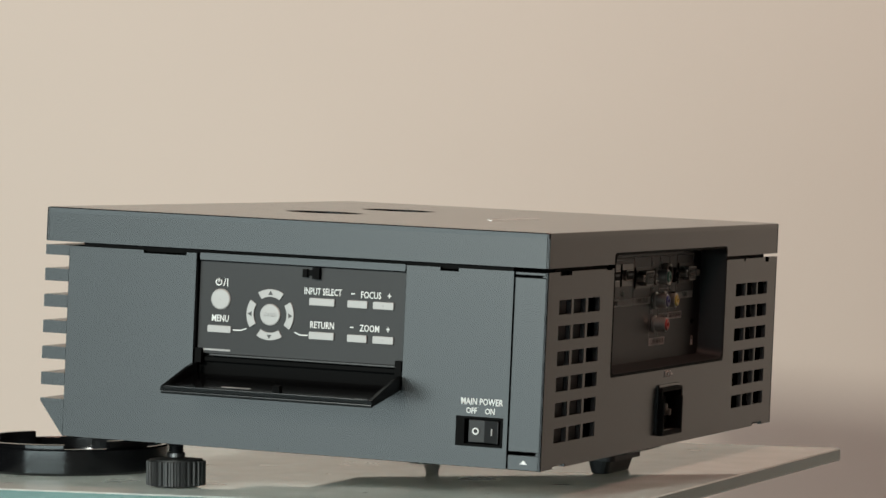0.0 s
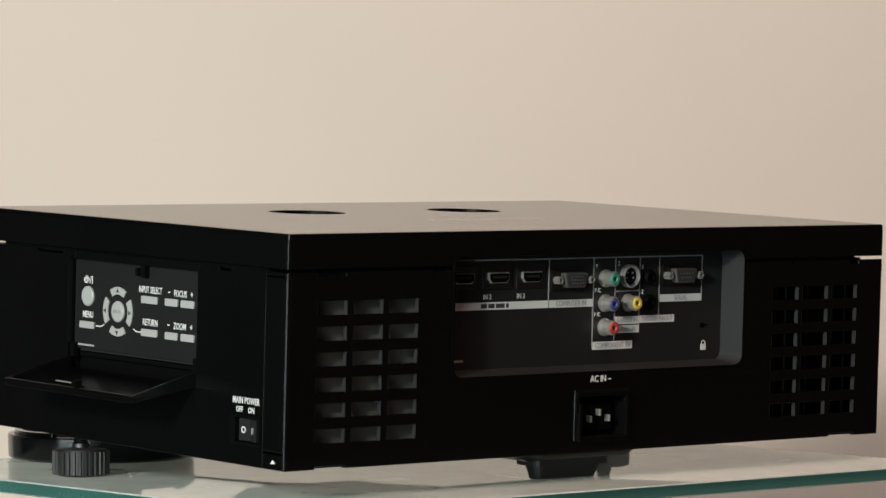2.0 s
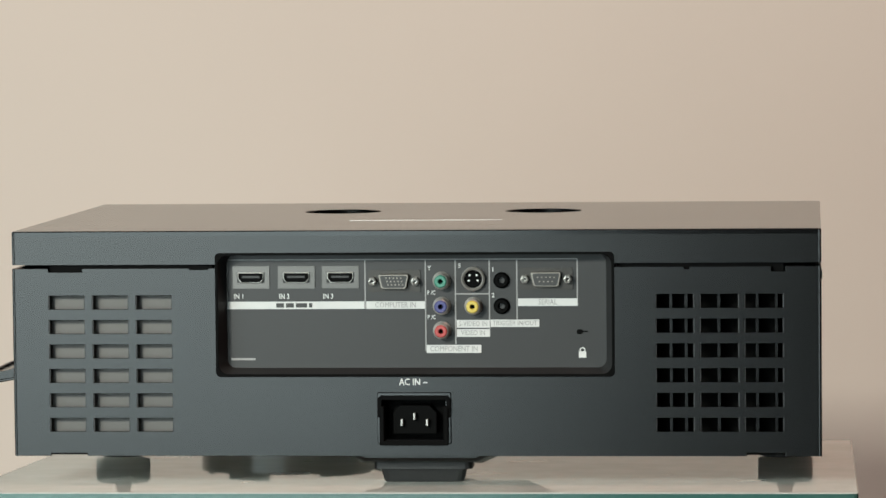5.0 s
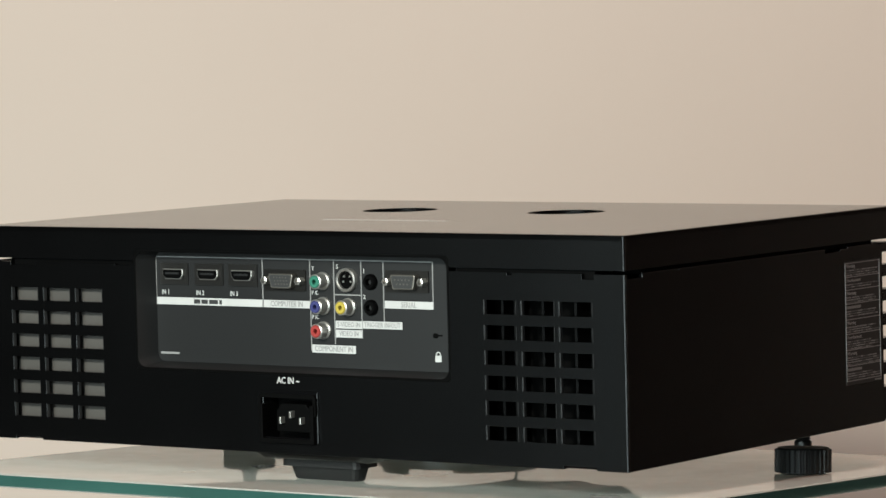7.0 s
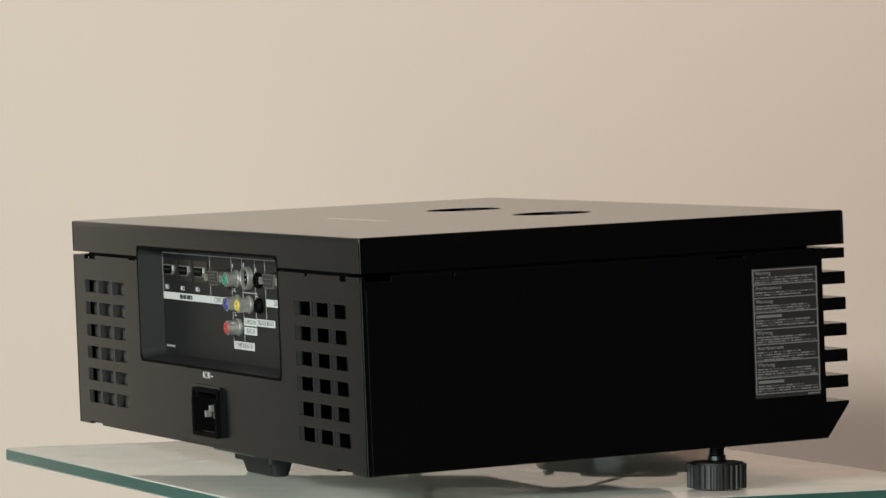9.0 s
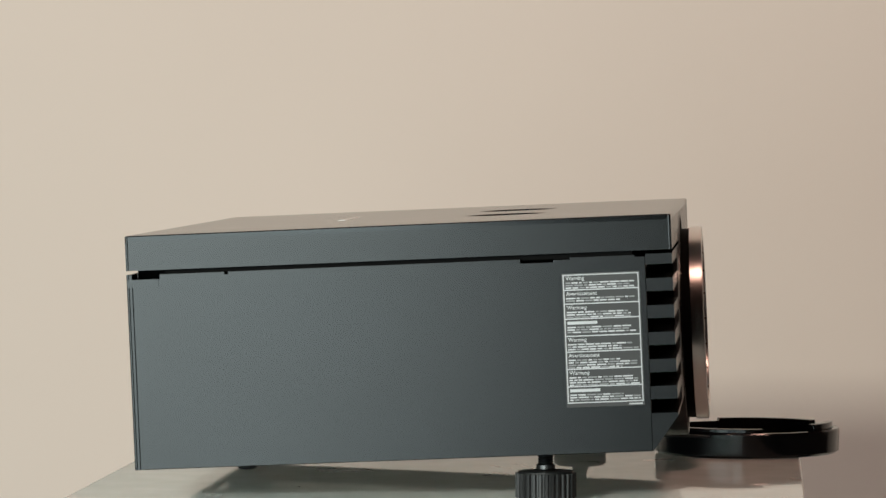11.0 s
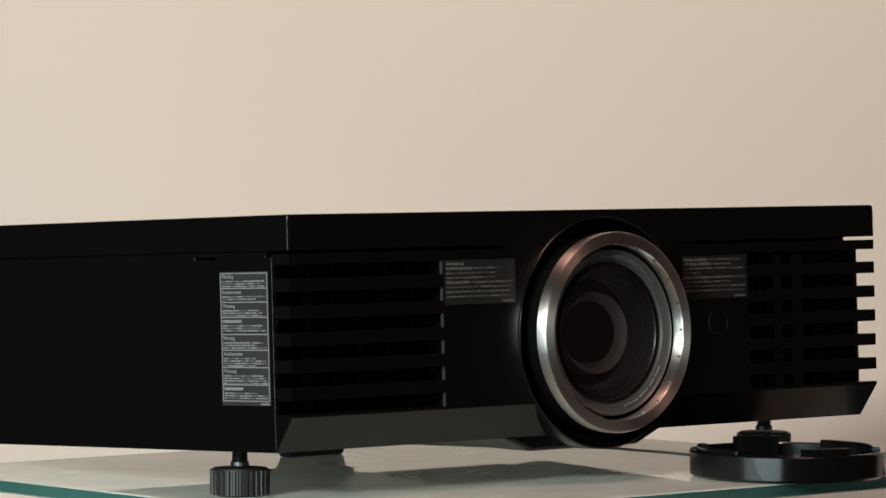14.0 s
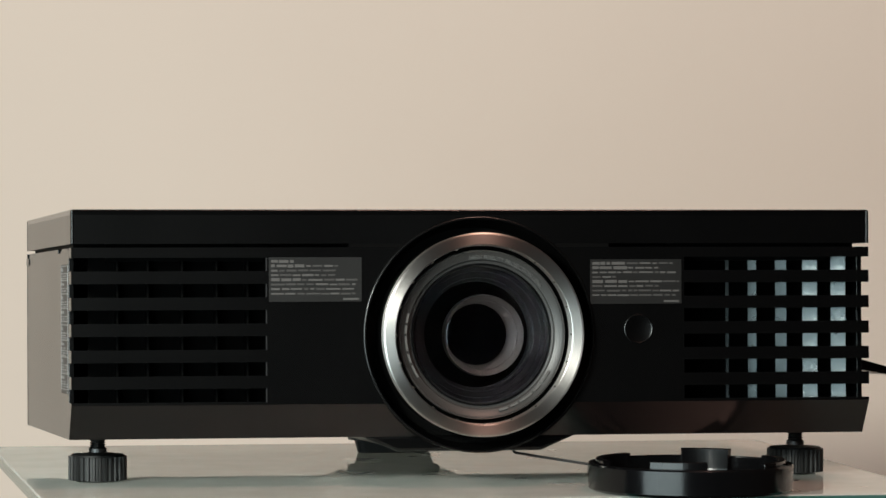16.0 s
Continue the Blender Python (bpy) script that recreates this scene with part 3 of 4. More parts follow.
CTRL_X = -0.2235
CTRL = frame_of((CTRL_X, 0, 0), (0, -1, 0), (0, 0, 1))


def arc_key(a0, a1, r0, r1, m):
    pts = []
    for k in range(11):
        a = radians(a0 + (a1 - a0) * k / 10)
        pts.append((r1 * math.cos(a), r1 * math.sin(a)))
    for k in range(11):
        a = radians(a1 + (a0 - a1) * k / 10)
        pts.append((r0 * math.cos(a), r0 * math.sin(a)))
    return prism(pts, 0.0, 0.0011, m)


def controls():
    pan = part("control_panel", boxes((-0.0600, 0.0632, 0.0530, 0.1060, -0.002, 0.0), m=CTRL), SMOKED, projector, "dark grey control panel with light keys", bevel=0.0004)
    part("upper_ledge", boxes((-0.0600, 0.0632, 0.1044, 0.1094, -0.004, 0.0022), m=CTRL), BAYWALL, pan, bevel=0.0006)
    part("pocket_floor", boxes((-0.0600, 0.0632, 0.0380, 0.0530, -0.012, -0.008), m=CTRL), MATTE, pan)
    for u0, u1 in ((-0.0640, -0.0605), (0.0640, 0.0670)):
        part("pocket_side", boxes((u0, u1, 0.0380, 0.1090, -0.012, 0.0012), m=CTRL), MATTE, pan)
    part("pocket_base", boxes((-0.0600, 0.0632, 0.0375, 0.0400, -0.012, 0.0015), m=CTRL), MATTE, pan)
    part("catch", boxes((0.0025, 0.0052, 0.0985, 0.1030, 0.0, 0.0028), (0.0052, 0.0085, 0.0995, 0.1026, 0.0, 0.0012), (0.0085, 0.0125, 0.0978, 0.1042, 0.0, 0.0034), m=CTRL), MATTE, pan, "small black door catch")
    for u in (-0.0590, 0.0600):
        part("hinge", boxes((u - 0.001, u + 0.0028, 0.0480, 0.0560, 0.0, 0.003), m=CTRL), MATTE, pan)
    part("panel_lip", boxes((-0.0520, 0.0632, 0.0520, 0.0531, -0.002, 0.0012), m=CTRL), PANEL, pan, bevel=0.0002)
    part("pocket_back", boxes((-0.0560, 0.0632, 0.0486, 0.0512, -0.008, -0.0012), m=CTRL), MATTE, pan, bevel=0.0004)
    round_key = part("power_key", lathe([(0, 0.0), (0.0058, 0.0), (0.0058, 0.0008), (0.0052, 0.0013), (0, 0.0014)], CTRL @ Matrix.Translation((-0.0466, 0.0836, 0)), 32, False), BUTTON, pan, smooth=True)
    for u, v in ((0.0501, 0.0853), (0.0507, 0.0665)):
        part("key_dot", boxes((u - 0.0003, u + 0.0003, v - 0.0003, v + 0.0003, 0.0012, 0.0016), m=CTRL), GREYINK, pan)
    part("dimple", boxes((-0.0468, -0.0464, 0.0834, 0.0838, 0.0014, 0.0017), m=CTRL), GREYINK, round_key)
    keys = [("menu_key", -0.0538, -0.0397, 0.0650, 0.0690), ("input_key", 0.0064, 0.0214, 0.0832, 0.0874), ("return_key", 0.0069, 0.0218, 0.0646, 0.0688),
            ("focus_key", 0.0290, 0.0408, 0.0832, 0.0874), ("focus_key", 0.0440, 0.0562, 0.0832, 0.0874), ("zoom_key", 0.0296, 0.0412, 0.0644, 0.0686), ("zoom_key", 0.0446, 0.0568, 0.0644, 0.0686)]
    for name, u0, u1, v0, v1 in keys:
        part(name, prism(rounded(u0, u1, v0, v1, 0.0006, 3), 0.0, 0.0013, CTRL), BUTTON, pan, bevel=0.0003)
    ring = CTRL @ Matrix.Translation((-0.0166, 0.0766, 0))
    tri = [(0.0014, -0.0010), (0, 0.0014), (-0.0014, -0.0010)]
    for k, name in enumerate(("right_key", "up_key", "left_key", "down_key")):
        key = part(name, arc_key(90 * k - 33, 90 * k + 33, 0.0098, 0.0142, ring), BUTTON, pan, bevel=0.0003)
        spot = ring @ Matrix.Rotation(radians(90 * k), 4, "Z") @ Matrix.Translation((0.0120, 0, 0)) @ Matrix.Rotation(radians(-90), 4, "Z")
        part("arrow", prism(tri, 0.0011, 0.0013, spot), DARKINK, key)
    enter = part("enter_key", lathe([(0, 0.0), (0.0060, 0.0), (0.0060, 0.0009), (0.0055, 0.0013), (0, 0.0014)], ring, 32, False), BUTTON, pan, smooth=True)
    words("ENTER", 0.0030, GREYINK, ring @ Matrix.Translation((0, 0, 0.0015)), enter, squeeze=0.85)
    for text, u, v in (("INPUT SELECT", 0.0140, 0.0908), ("FOCUS", 0.0424, 0.0905), ("ZOOM", 0.0424, 0.0722), ("MENU", -0.0466, 0.0728), ("RETURN", 0.0143, 0.0724),
                       ("\u2212", 0.0318, 0.0906), ("+", 0.0532, 0.0906), ("\u2212", 0.0318, 0.0722), ("+", 0.0532, 0.0722)):
        words(text, 0.0053 if len(text) > 1 else 0.0058, INK, CTRL @ Matrix.Translation((u, v, 0.0002)), pan, squeeze=0.66 if text == "INPUT SELECT" else 0.72)
    # standby sign: a broken ring, a stroke and a bar
    sign = CTRL @ Matrix.Translation((-0.0480, 0.0930, 0))
    part("standby_sign", arc_key(125, 415, 0.0014, 0.0020, sign), INK, pan)
    part("standby_sign", boxes((-0.0003, 0.0003, 0.0002, 0.0024, 0.0, 0.0011), (0.0046, 0.0052, -0.0022, 0.0022, 0.0, 0.0002), m=sign), INK, pan)
    part("standby_sign", prism([(0.0024, -0.0022), (0.0029, -0.0022), (0.0040, 0.0022), (0.0035, 0.0022)], 0.0, 0.0002, sign), INK, pan)
    for u, v, g in ((-0.0388, 0.0666, 1), (0.0061, 0.0662, -1)):
        line = [(u, v), (u + g * 0.0050, v), (u + g * 0.0082, v + 0.0014), (u + g * 0.0080, v + 0.0019), (u + g * 0.0049, v + 0.0006), (u, v + 0.0006)]
        part("guide_line", prism(line[::g], 0.0, 0.0002, CTRL), INK, pan)
    part("tiny_print", boxes((-0.0568, -0.0400, 0.0548, 0.0558, 0.0, 0.0002), m=CTRL), GREYINK, pan, "tiny unreadable print")
    # the door hangs open, a shallow tray hinged at its lower edge
    hinge = frame_of((-0.2262, 0, 0.0420), (0, -1, 0), (0, 0, 1)) @ Matrix.Rotation(radians(9.5), 4, "X")
    door = part("control_door", boxes((-0.0600, 0.0636, -0.0018, 0.0, 0.0, 0.0455), m=hinge), PLASTIC, projector, "black control door hanging open", bevel=0.0005)
    for u0, u1 in ((-0.0600, -0.0580), (0.0616, 0.0636)):
        part("door_edge", prism([(0.0, 0.0), (0.0, 0.0060), (0.010, 0.0060), (0.0455, 0.0022), (0.0455, 0.0)], u0, u1, hinge @ frame_of((0, 0, 0), (0, 0, 1), (0, 1, 0)) @ Matrix.Diagonal((1, 1, -1, 1))), PLASTIC, door)
    part("door_lip", boxes((-0.0580, 0.0616, 0.0, 0.0028, 0.0435, 0.0455), m=hinge), PLASTIC, door, bevel=0.0004)
    part("door_liner", boxes((-0.0575, 0.0612, 0.0, 0.0004, 0.006, 0.0430), m=hinge), LIDPLAS, door)
    for u0, u1 in ((-0.0540, 0.0030), (0.0130, 0.0580)):
        part("door_rib", boxes((u0, u1, 0.0004, 0.0011, 0.0340, 0.0420), m=hinge), LIDPLAS, door, bevel=0.0002)
    part("latch", boxes((0.0060, 0.0100, 0.0, 0.0062, 0.0405, 0.0445), m=hinge), MATTE, door, "small black latch")
    part("tiny_print", boxes((-0.0300, -0.0130, 0.0004, 0.0006, 0.030, 0.0312), m=hinge), GREYINK, door, "tiny unreadable print")
    # main switch
    m = SIDE_A
    sw = part("main_switch", perforated(0.0965, 0.1235, 0.0126, 0.0288, [(0.1015, 0.1222, 0.0140, 0.0276)], -0.009, 0.0003, m), MATTE, projector, "black rocker switch, off side pressed")
    part("switch_floor", boxes((0.0965, 0.1235, 0.0126, 0.0288, -0.012, -0.009), m=m), MATTE, sw)
    part("rocker", prism([(0.1034, -0.006), (0.1034, -0.0010), (0.1122, -0.0022), (0.1212, 0.0012), (0.1212, -0.006)], 0.0146, 0.0270, m @ Matrix(((1, 0, 0, 0), (0, 0, 1, 0), (0, 1, 0, 0), (0, 0, 0, 1)))), SMOKED, sw, bevel=0.0004)
    part("off_sign", round_hole(lambda a: 0.0019, 0.0012, -0.0014, -0.0009, m @ Matrix.Translation((0.1075, 0.0208, 0)), 24), TABINK, sw)
    part("on_sign", boxes((0.1170, 0.1177, 0.0190, 0.0226, -0.002, 0.0008), m=m), GREYINK, sw)
    words("MAIN POWER", 0.0051, INK, m @ Matrix.Translation((0.1109, 0.0368, 0.0002)), projector, squeeze=0.76)
    words("OFF", 0.0046, INK, m @ Matrix.Translation((0.1052, 0.0318, 0.0002)), projector, squeeze=0.78)
    words("ON", 0.0046, INK, m @ Matrix.Translation((0.1158, 0.0318, 0.0002)), projector, squeeze=0.78)
    part("arrow_mark", prism([(0.1340, 0.0048), (0.1382, 0.0048), (0.1361, 0.0070)], 0.0002, 0.0004, m), INK, projector)


def warning_label():
    u0, u1, v0, v1 = 0.0927, 0.1351, 0.0268, 0.0997
    lab = part("warning_label", boxes((u0, u1, v0, v1, 0.0, 0.0001), m=SIDE_B), FILM, projector, "white-printed warning label on the side panel")
    part("label_border", perforated(u0 + 0.0006, u1 - 0.0006, v0 + 0.0022, v1 - 0.0006, [(u0 + 0.0012, u1 - 0.0012, v0 + 0.0028, v1 - 0.0012)], 0.0001, 0.0003, SIDE_B), SILVER, lab)
    heads = ("Warning", "Avertissement", "Warnung", "", "Warning", "Avertissement", "Warnung", "")
    edges = [v1 - 0.0006 - (v1 - v0 - 0.0028) * f for f in (0, 0.120, 0.228, 0.345, 0.478, 0.60, 0.735, 0.870, 1.0)]
    rng = random.Random(4)
    for k, text in enumerate(heads):
        a, b = edges[k], edges[k + 1]
        if k:
            part("label_rule", boxes((u0 + 0.0012, u1 - 0.0012, a - 0.0003, a + 0.0003, 0.0001, 0.0003), m=SIDE_B), SILVER, lab)
        if text:
            words(text, 0.0030, SILVER, SIDE_B @ Matrix.Translation((u0 + 0.0022, a - 0.0021, 0.0002)), lab, align="LEFT", squeeze=0.95)
        else:
            part("print_bar", boxes((u0 + 0.0022, u0 + 0.0185, a - 0.0030, a - 0.0014, 0.0001, 0.0003), m=SIDE_B), SILVER, lab)
        y = a - 0.0046
        while y > b + 0.0008:
            x = u0 + 0.0020
            end = u1 - 0.0022 - rng.choice((0.0, 0.001, 0.0035, 0.009))
            while x < end - 0.001:
                w = min(rng.uniform(0.0015, 0.0055), end - x)
                part("print_bar", boxes((x, x + w, y - 0.00038, y + 0.00038, 0.0001, 0.0002), m=SIDE_B), SILVER if rng.random() < 0.6 else GREYTEXT, lab)
                x += w + 0.0006
            y -= 0.00135
    part("print_bar", boxes((u1 - 0.0085, u1 - 0.0010, v0 + 0.0006, v0 + 0.0014, 0.0001, 0.0003), m=SIDE_B), SILVER, lab)


def front_label(u0, u1, v0, v1, seed):
    lab = part("front_label", boxes((u0, u1, v0, v1, 0.0, 0.0001), m=FRONT), LABEL, projector, "dark grey warning label with fine print")
    rng = random.Random(seed)
    y = v1 - 0.0022
    row = 0
    while y > v0 + 0.003:
        x = u0 + 0.0012
        heading = row in (0, 1, 4)
        end = u0 + 0.0150 if row == (0 if seed % 2 else 3) else u1 - 0.0015 - rng.choice((0.0, 0.002, 0.006, 0.012))
        while x < end - 0.001:
            bold = heading and x < u0 + 0.018
            w = min(rng.uniform(0.0018, 0.0085), end - x)
            h = (0.00085 if bold else 0.00052) * rng.uniform(0.85, 1.1)
            lift = rng.uniform(-0.0001, 0.0001)
            part("print_bar", boxes((x, x + w, y - h + lift, y + h + lift, 0.0001, 0.0002), m=FRONT), FAINT if bold or rng.random() < 0.45 else DIMINK, lab)
            x += w + rng.uniform(0.0005, 0.0013)
        y -= 0.0026
        row += 1
    part("print_bar", boxes((u1 - 0.0105, u1 - 0.0015, v0 + 0.0009, v0 + 0.0020, 0.0001, 0.0002), m=FRONT), FAINT, lab)


GREYTEXT = material("faint_silver_ink", (0.20, 0.20, 0.203), 0.5, 0.75)
SILVER = material("silver_ink", (0.40, 0.40, 0.404), 0.5, 0.75, vary=0.05, vary_scale=80)
RINGINK = material("lens_ring_ink", (0.10, 0.098, 0.095), 0.6)
DIMINK = material("dim_label_ink", (0.042, 0.040, 0.039), 0.6)


def lens():
    m = frame_of((0.0006, YF, 0.0592), (-1, 0, 0), (0, 0, 1))

    def reach(a):
        c, s = math.cos(a), math.sin(a)
        side = 0.075 / max(abs(c), 1e-6)
        if s >= 0:
            return min(side, 0.0678 / max(s, 1e-6))
        return min(side, max(0.0387 / max(-s, 1e-6), 0.0670))

    turns = [math.atan2(0.0678, 0.075), math.atan2(0.0678, -0.075), math.atan2(-0.0387, 0.075), math.atan2(-0.0387, -0.075), -math.asin(0.0387 / 0.0670), math.pi + math.asin(0.0387 / 0.0670)]
    part("lens_bezel", round_hole(reach, 0.0656, -0.0145, 0.0, m, 128, turns), PLASTIC, projector, "black front plate with round lens opening")
    part("opening_rim", lathe([(0.0669, -0.0004), (0.0668, 0.0002), (0.0665, 0.0005), (0.0661, 0.0006), (0.0656, 0.0005), (0.0652, 0.0001), (0.0651, -0.0030), (0.0657, -0.0030)], m, 128), PLASTIC, projector, "smooth edge of the lens opening", smooth=True)
    for u0, u1 in ((-0.0756, -0.0447), (0.0435, 0.0744)):
        part("lid_seam", boxes((u0, u1, ZS, ZL, -0.001, 0.0001), m=FRONT), MATTE, projector)
    part("lens_well", lathe([(0.0668, -0.003), (0.0655, -0.003), (0.0610, -0.018), (0.0480, -0.019), (0.0480, -0.021), (0.0668, -0.021)], m, 96), MATTE, projector, "matte black well round the lens", smooth=True)
    barrel = part("lens_barrel", lathe([(0.0566, -0.019), (0.0566, 0.0056), (0.0500, 0.0056), (0.0480, -0.004), (0.0480, -0.019)], m, 96), MATTE, projector, "black lens barrel", smooth=True)
    part("chrome_ring", lathe([(0.0575, 0.0056), (0.0577, 0.0122), (0.0574, 0.0129), (0.0567, 0.0132), (0.0565, 0.01325), (0.0562, 0.01325), (0.0514, 0.01325), (0.0511, 0.01325), (0.0508, 0.0131), (0.0504, 0.0123), (0.0502, 0.0056)], m, 160), CHROME, barrel, "spun metal ring round the lens", smooth=True)
    # fine serration on the ring's inner edge
    teeth = bmesh.new()
    for k in range(20):
        box(teeth, 0.0498, 0.0505, -0.0006, 0.0006, 0.0112, 0.0129, m @ Matrix.Rotation(k * math.tau / 20, 4, "Z"))
    part("ring_serration", teeth, DULLSTEEL, barrel)
    part("inner_barrel", lathe([(0.0510, -0.0060), (0.0480, -0.0060), (0.0478, 0.0066), (0.0470, 0.0072), (0.0462, 0.0062), (0.0424, 0.0046), (0.0418, 0.0030), (0.0392, 0.0022), (0.0384, 0.0004),
                                (0.0380, -0.0150), (0.0510, -0.0150)], m, 112), BARREL, barrel, "stepped black inner barrel", smooth=True)
    part("retaining_ring", lathe([(0.0392, 0.0022), (0.0393, 0.0032), (0.0402, 0.0034), (0.0404, 0.0024)], m, 112), GLOSS, barrel, "thin black retaining ring", smooth=True)
    steps = [(0.0382, 0.0000), (0.0379, -0.0030), (0.0356, -0.0032), (0.0350, -0.0062), (0.0318, -0.0064), (0.0312, -0.0092), (0.0296, -0.0094), (0.0292, -0.0120)]
    part("lens_cone", lathe(steps + [(0.0292, -0.0150), (0.0384, -0.0150)], m, 96), CONE, barrel, "dark stepped rings inside the lens", smooth=True)
    deep = m @ Matrix.Translation((0.0045, -0.0005, 0))      # set off the axis so its tan shows as a painted lit crescent
    part("lit_crescent", lathe([(0.0222, -0.0120), (0.0216, -0.0126), (0.0190, -0.0140), (0.0186, -0.0138), (0.0120, -0.0165), (0.0120, -0.0185), (0.0222, -0.0185)], deep, 96), CRESCENT, barrel, "tan off-axis collar painting a lit crescent deep in the lens", smooth=True)
    part("lens_tube", lathe([(0.0384, -0.0150), (0.0390, -0.0150), (0.0390, -0.0520), (0.0, -0.0520), (0.0, -0.0510), (0.0384, -0.0510)], m, 64, False), MATTE, barrel, smooth=True)
    sag = [(0.0384 * k / 12, 0.0062 - 0.0026 * (k / 12) ** 2) for k in range(13)]
    part("front_element", lathe(sag + [(0.0384, 0.0018), (0.0, 0.0010)], m, 80, False), LENSGLASS, barrel, "coated glass front element", smooth=True)
    sag = [(0.0162 * k / 8, -0.0105 - 0.0012 * (k / 8) ** 2) for k in range(9)]
    part("rear_element", lathe(sag + [(0.0168, -0.0120), (0.0168, -0.0190), (0.0, -0.0190)], m, 56, False), DEEPGLASS, barrel, "dark glass inner element", smooth=True)
    face = m @ Matrix.Translation((0, 0, 0.0062))
    words("HIGH FIDELITY PROJECTION LENS", 0.0033, RINGINK, face @ Matrix.Rotation(radians(-21), 4, "Z"), barrel, arc=0.0436, squeeze=0.92)
    for turn in (98, 217):
        for k, (a0, a1) in enumerate(((-24, -17), (-15, -9), (-7, 4), (6, 13), (15, 25))):
            part("print_bar", arc_key(90 + turn + a0, 90 + turn + a1, 0.0431, 0.0443, face @ Matrix.Translation((0, 0, -0.0010))), RINGINK, barrel)
    part("remote_sensor", lathe([(0, 0.0), (0.0084, 0.0), (0.0084, 0.0002), (0.0080, 0.00035), (0.0076, 0.0002), (0.0074, 0.0001), (0, 0.0001)], FRONT @ Matrix.Translation((0.0916, 0.0620, 0)), 40, False), PLASTIC, projector, "round black remote sensor window", smooth=True)


def ducts():
    # ribs and plates seen inside the openings
    for u, w in ((0.1490, 0.0020), (0.1640, 0.0054), (0.1812, 0.0070), (0.1986, 0.0086), (0.2156, 0.0086)):
        vane = FRONT @ Matrix.Translation((u, 0, -0.0205)) @ Matrix.Rotation(radians(27.6 if u > 0.19 else 39.5), 4, "Y").inverted()
        part("vane", boxes((-w / 2, w / 2, 0.0190, 0.1060, -0.0006, 0.0), m=vane), FOIL, projector, "bright metal vane behind the front slots")
    part("duct_back", boxes((0.1150, 0.2200, 0.0190, 0.1060, -0.0320, -0.0300), m=FRONT), MATTE, projector)
    part("duct_back", boxes((-0.2200, -0.1185, YF - 0.030, YF - 0.026, 0.0190, 0.1060), m=Matrix(((-1, 0, 0, 0), (0, 1, 0, 0), (0, 0, 1, 0), (0, 0, 0, 1)))), MATTE, projector)
    for k, u in enumerate((-0.2047, -0.1875, -0.1681, -0.1486, -0.1310)):
        part("duct_rib", boxes((u - 0.0005, u + 0.0005, 0.0210, 0.1060, -0.0260, -0.0150), m=FRONT), MATTE, projector)
    for x0, x1 in ((0.108, 0.1165), (-0.1130, -0.1050)):
        part("duct_cheek", boxes((x0, x1, 0.10, YF - FIN, 0.0190, 0.1060)), MATTE, projector)
    # behind the rear vents
    part("vent_plate", boxes((-0.2150, -0.1280, 0.0100, 0.1000, -0.0085, -0.0075), m=REAR), INNER, projector, "grey plate behind the rear vent")
    part("vent_back", boxes((0.1330, 0.2170, 0.0100, 0.1000, -0.0200, -0.0190), m=REAR), MATTE, projector)
    for u in (0.1475, 0.1560, 0.1745, 0.1960, 0.2068):
        part("vent_rib", boxes((u - 0.0008, u + 0.0008, 0.0120, 0.0980, -0.0190, -0.0060), m=REAR), PLASTIC, projector)
    part("core", boxes((-0.2190, 0.2230, -0.1180, 0.060, 0.0060, 0.1000)), MATTE, projector)


def front_foot(x, y):
    base = GLASS_Z - math.sin(radians(2.275)) * y
    m = Matrix.Translation((x, y, base)) @ Matrix.Rotation(radians(-2.275), 4, "X")
    pts = []
    n = 30
    for k in range(n):
        for f, r in ((0.0, 0.0158), (0.18, 0.0168), (0.55, 0.0168), (0.73, 0.0158)):
            a = math.tau * (k + f) / n
            pts.append((r * math.cos(a), r * math.sin(a)))
    knob = part("foot_knob", prism(pts, 0.0012, 0.0146, m), RUBBER, projector, "ribbed black foot wheel", bevel=0.0)
    part("foot_pad", lathe([(0, 0), (0.0120, 0.0), (0.0150, 0.0012), (0, 0.0013)], m, 40, False), RUBBER, knob)
    part("knob_top", lathe([(0, 0.0145), (0.0155, 0.0145), (0.0150, 0.0156), (0.0, 0.0158)], m, 40, False), RUBBER, knob)
    thread = [(0.0052, 0.0168), (0.0052, 0.0190)]
    for k in range(7):
        thread += [(0.0046, 0.0195 + 0.0014 * k), (0.0038, 0.0202 + 0.0014 * k)]
    part("foot_screw", lathe([(0, 0.0168)] + thread + [(0.0038, 0.0300), (0, 0.0300)], m, 24, False), STEELDARK, knob, "dark threaded foot screw", smooth=False)


DEEPGLASS = material("dark_inner_glass", (0.0015, 0.0015, 0.002), 0.04)
CONE = material("black_anodised", (0.020, 0.0195, 0.019), 0.34, vary=0.1)
CRESCENT = material("tan_lit_crescent", (0.09, 0.079, 0.065), 0.42, vary=0.08, vary_scale=60)


def rear_foot():
    y0, y1 = -0.122, -0.101
    zb = GLASS_Z + math.sin(radians(2.275)) * 0.106
    bm = bmesh.new()
    rings = []
    for z, g in ((0.0012, 0.0), (-0.0088, 0.0), (-0.0092, 0.0035), (zb + 0.001, 0.0052), (zb, 0.0062)):
        rings.append([bm.verts.new((x, y, z)) for x, y in rounded(-0.0242 + g, 0.0325 - g, y0 + g, y1 - g, 0.004, 3)])
    for p, q in zip(rings, rings[1:]):
        for i in range(len(p)):
            j = (i + 1) % len(p)
            bm.faces.new((p[i], p[j], q[j], q[i]))
    bm.faces.new(rings[0])
    bm.faces.new(rings[-1][::-1])
    part("rear_foot", bm, RUBBER, projector, "black fixed rear foot block")


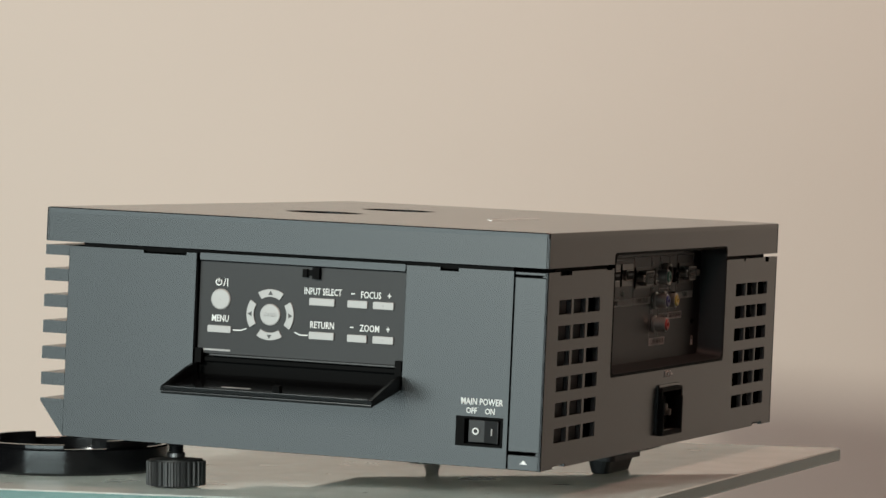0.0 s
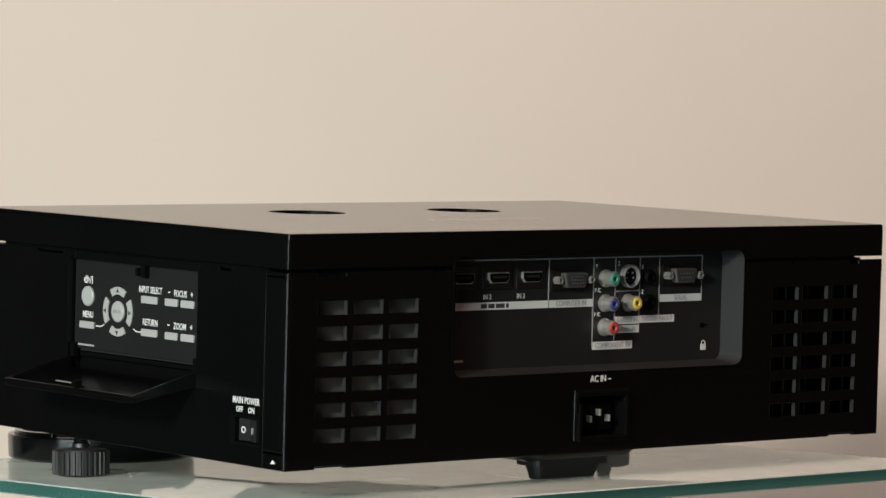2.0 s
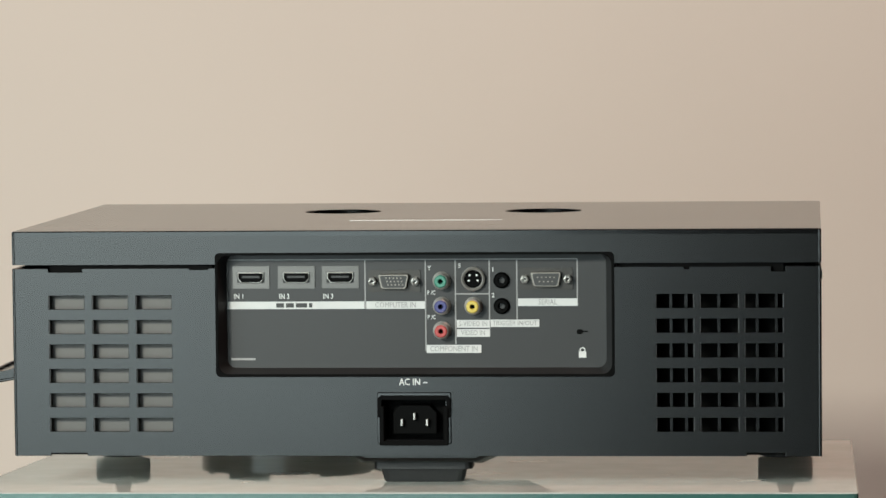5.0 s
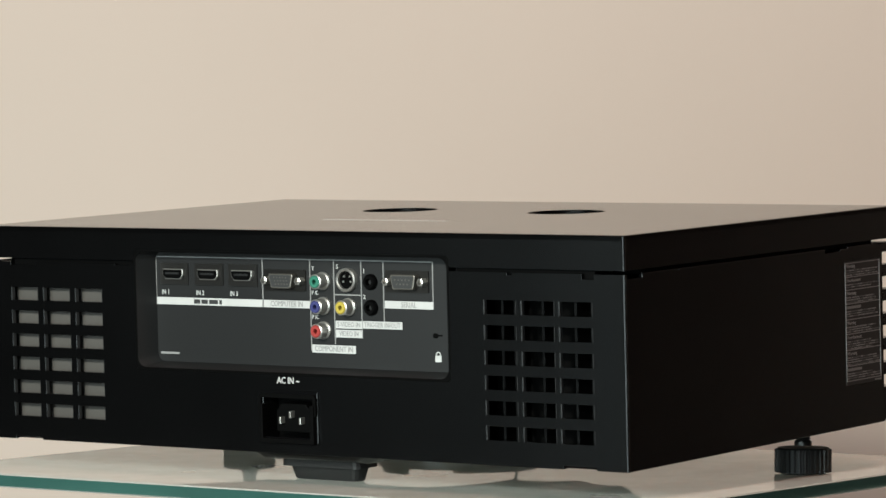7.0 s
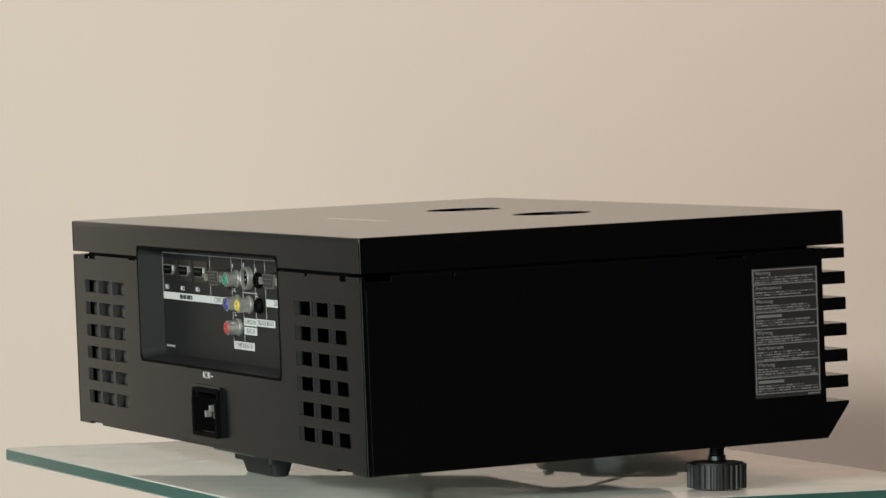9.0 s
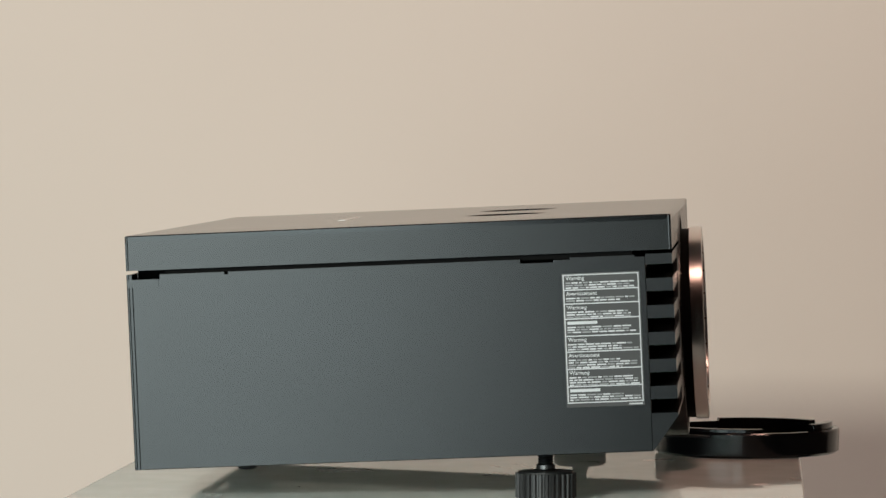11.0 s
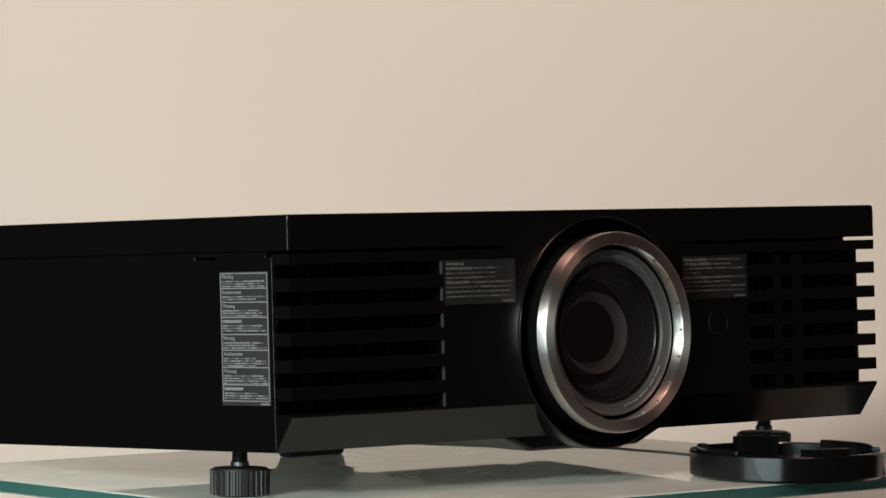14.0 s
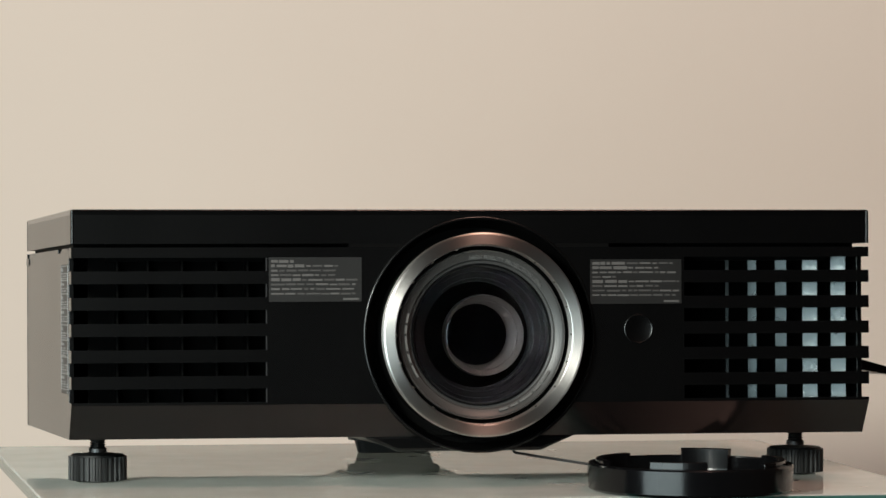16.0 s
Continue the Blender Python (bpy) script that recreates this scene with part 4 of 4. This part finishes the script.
shell()
upright_edges()
lid()
inlet()
connectors()
controls()
warning_label()
front_label(-0.1211, -0.0684, 0.0782, 0.1031, 7)
front_label(0.0635, 0.1169, 0.0763, 0.1016, 8)
lens()
ducts()
front_foot(0.2101, 0.0778)
front_foot(-0.2045, 0.0778)
rear_foot()

# ---- the lens cap with its cord, lying hollow side up on the glass ----
CAP = Matrix.Translation((-0.1122, 0.188, GLASS_Z + 0.0004))
cap = thing("lens_cap", "black round lens cap lying hollow side up on glass", "lens cap")
part("cup", lathe([(0, 0.0), (0.0555, 0.0), (0.0575, 0.0015), (0.0580, 0.0145), (0.0574, 0.0155), (0.0545, 0.0155), (0.0540, 0.0148), (0.0538, 0.0090), (0.0500, 0.0084), (0.0, 0.0084)], Matrix(), 96, False), GLOSS, cap, "glossy black round cap", smooth=True)
for a0, a1, h in ((51, 86, 0.0195), (126, 201, 0.0178), (230, 262, 0.0198), (300, 371, 0.0178)):
    pts = [(0.0536 * math.cos(radians(a0 + (a1 - a0) * k / 12)), 0.0536 * math.sin(radians(a0 + (a1 - a0) * k / 12))) for k in range(13)]
    pts += [(0.0490 * math.cos(radians(a1 + (a0 - a1) * k / 12)), 0.0490 * math.sin(radians(a1 + (a0 - a1) * k / 12))) for k in range(13)]
    part("clip_tab", prism(pts, 0.0080, h, Matrix()), GLOSS, cap, bevel=0.0004)


def cord():
    cu = bpy.data.curves.new("cord", "CURVE")
    cu.dimensions, cu.bevel_depth, cu.bevel_resolution, cu.resolution_u = "3D", 0.0008, 2, 8
    sp = cu.splines.new("BEZIER")
    # from the cap's rim in a loop over the glass to the lens housing
    pts = [(0.052, -0.022, 0.0130), (0.068, -0.036, 0.0150), (0.082, -0.056, 0.0165), (0.0875, -0.068, 0.0180), (0.076, -0.072, 0.0215), (0.058, -0.078, 0.0245)]
    sp.bezier_points.add(len(pts) - 1)
    for b, p in zip(sp.bezier_points, pts):
        b.co, b.handle_left_type, b.handle_right_type = p, "AUTO", "AUTO"
    tmp = new("cord", cu)
    bpy.context.view_layer.update()
    me = bpy.data.meshes.new_from_object(tmp.evaluated_get(bpy.context.evaluated_depsgraph_get()))
    bpy.data.objects.remove(tmp)
    me.materials.clear()
    me.materials.append(RUBBER)
    ob = new("cord", me)
    ob.parent = cap
    tagged(ob, "thin black cap cord")


cord()


# ---- the turning table ----
def motions():
    turns = [(t, ROOT @ pose(0, 0, 0, wx, wy) @ Matrix.Rotation(radians(a), 4, "Z")) for t, a, wx, wy in TURN]
    walk(plate, turns)
    walk(projector, [(t, m @ TILT) for t, m in turns])
    walk(cap, [(t, m @ CAP) for t, m in turns])


motions()
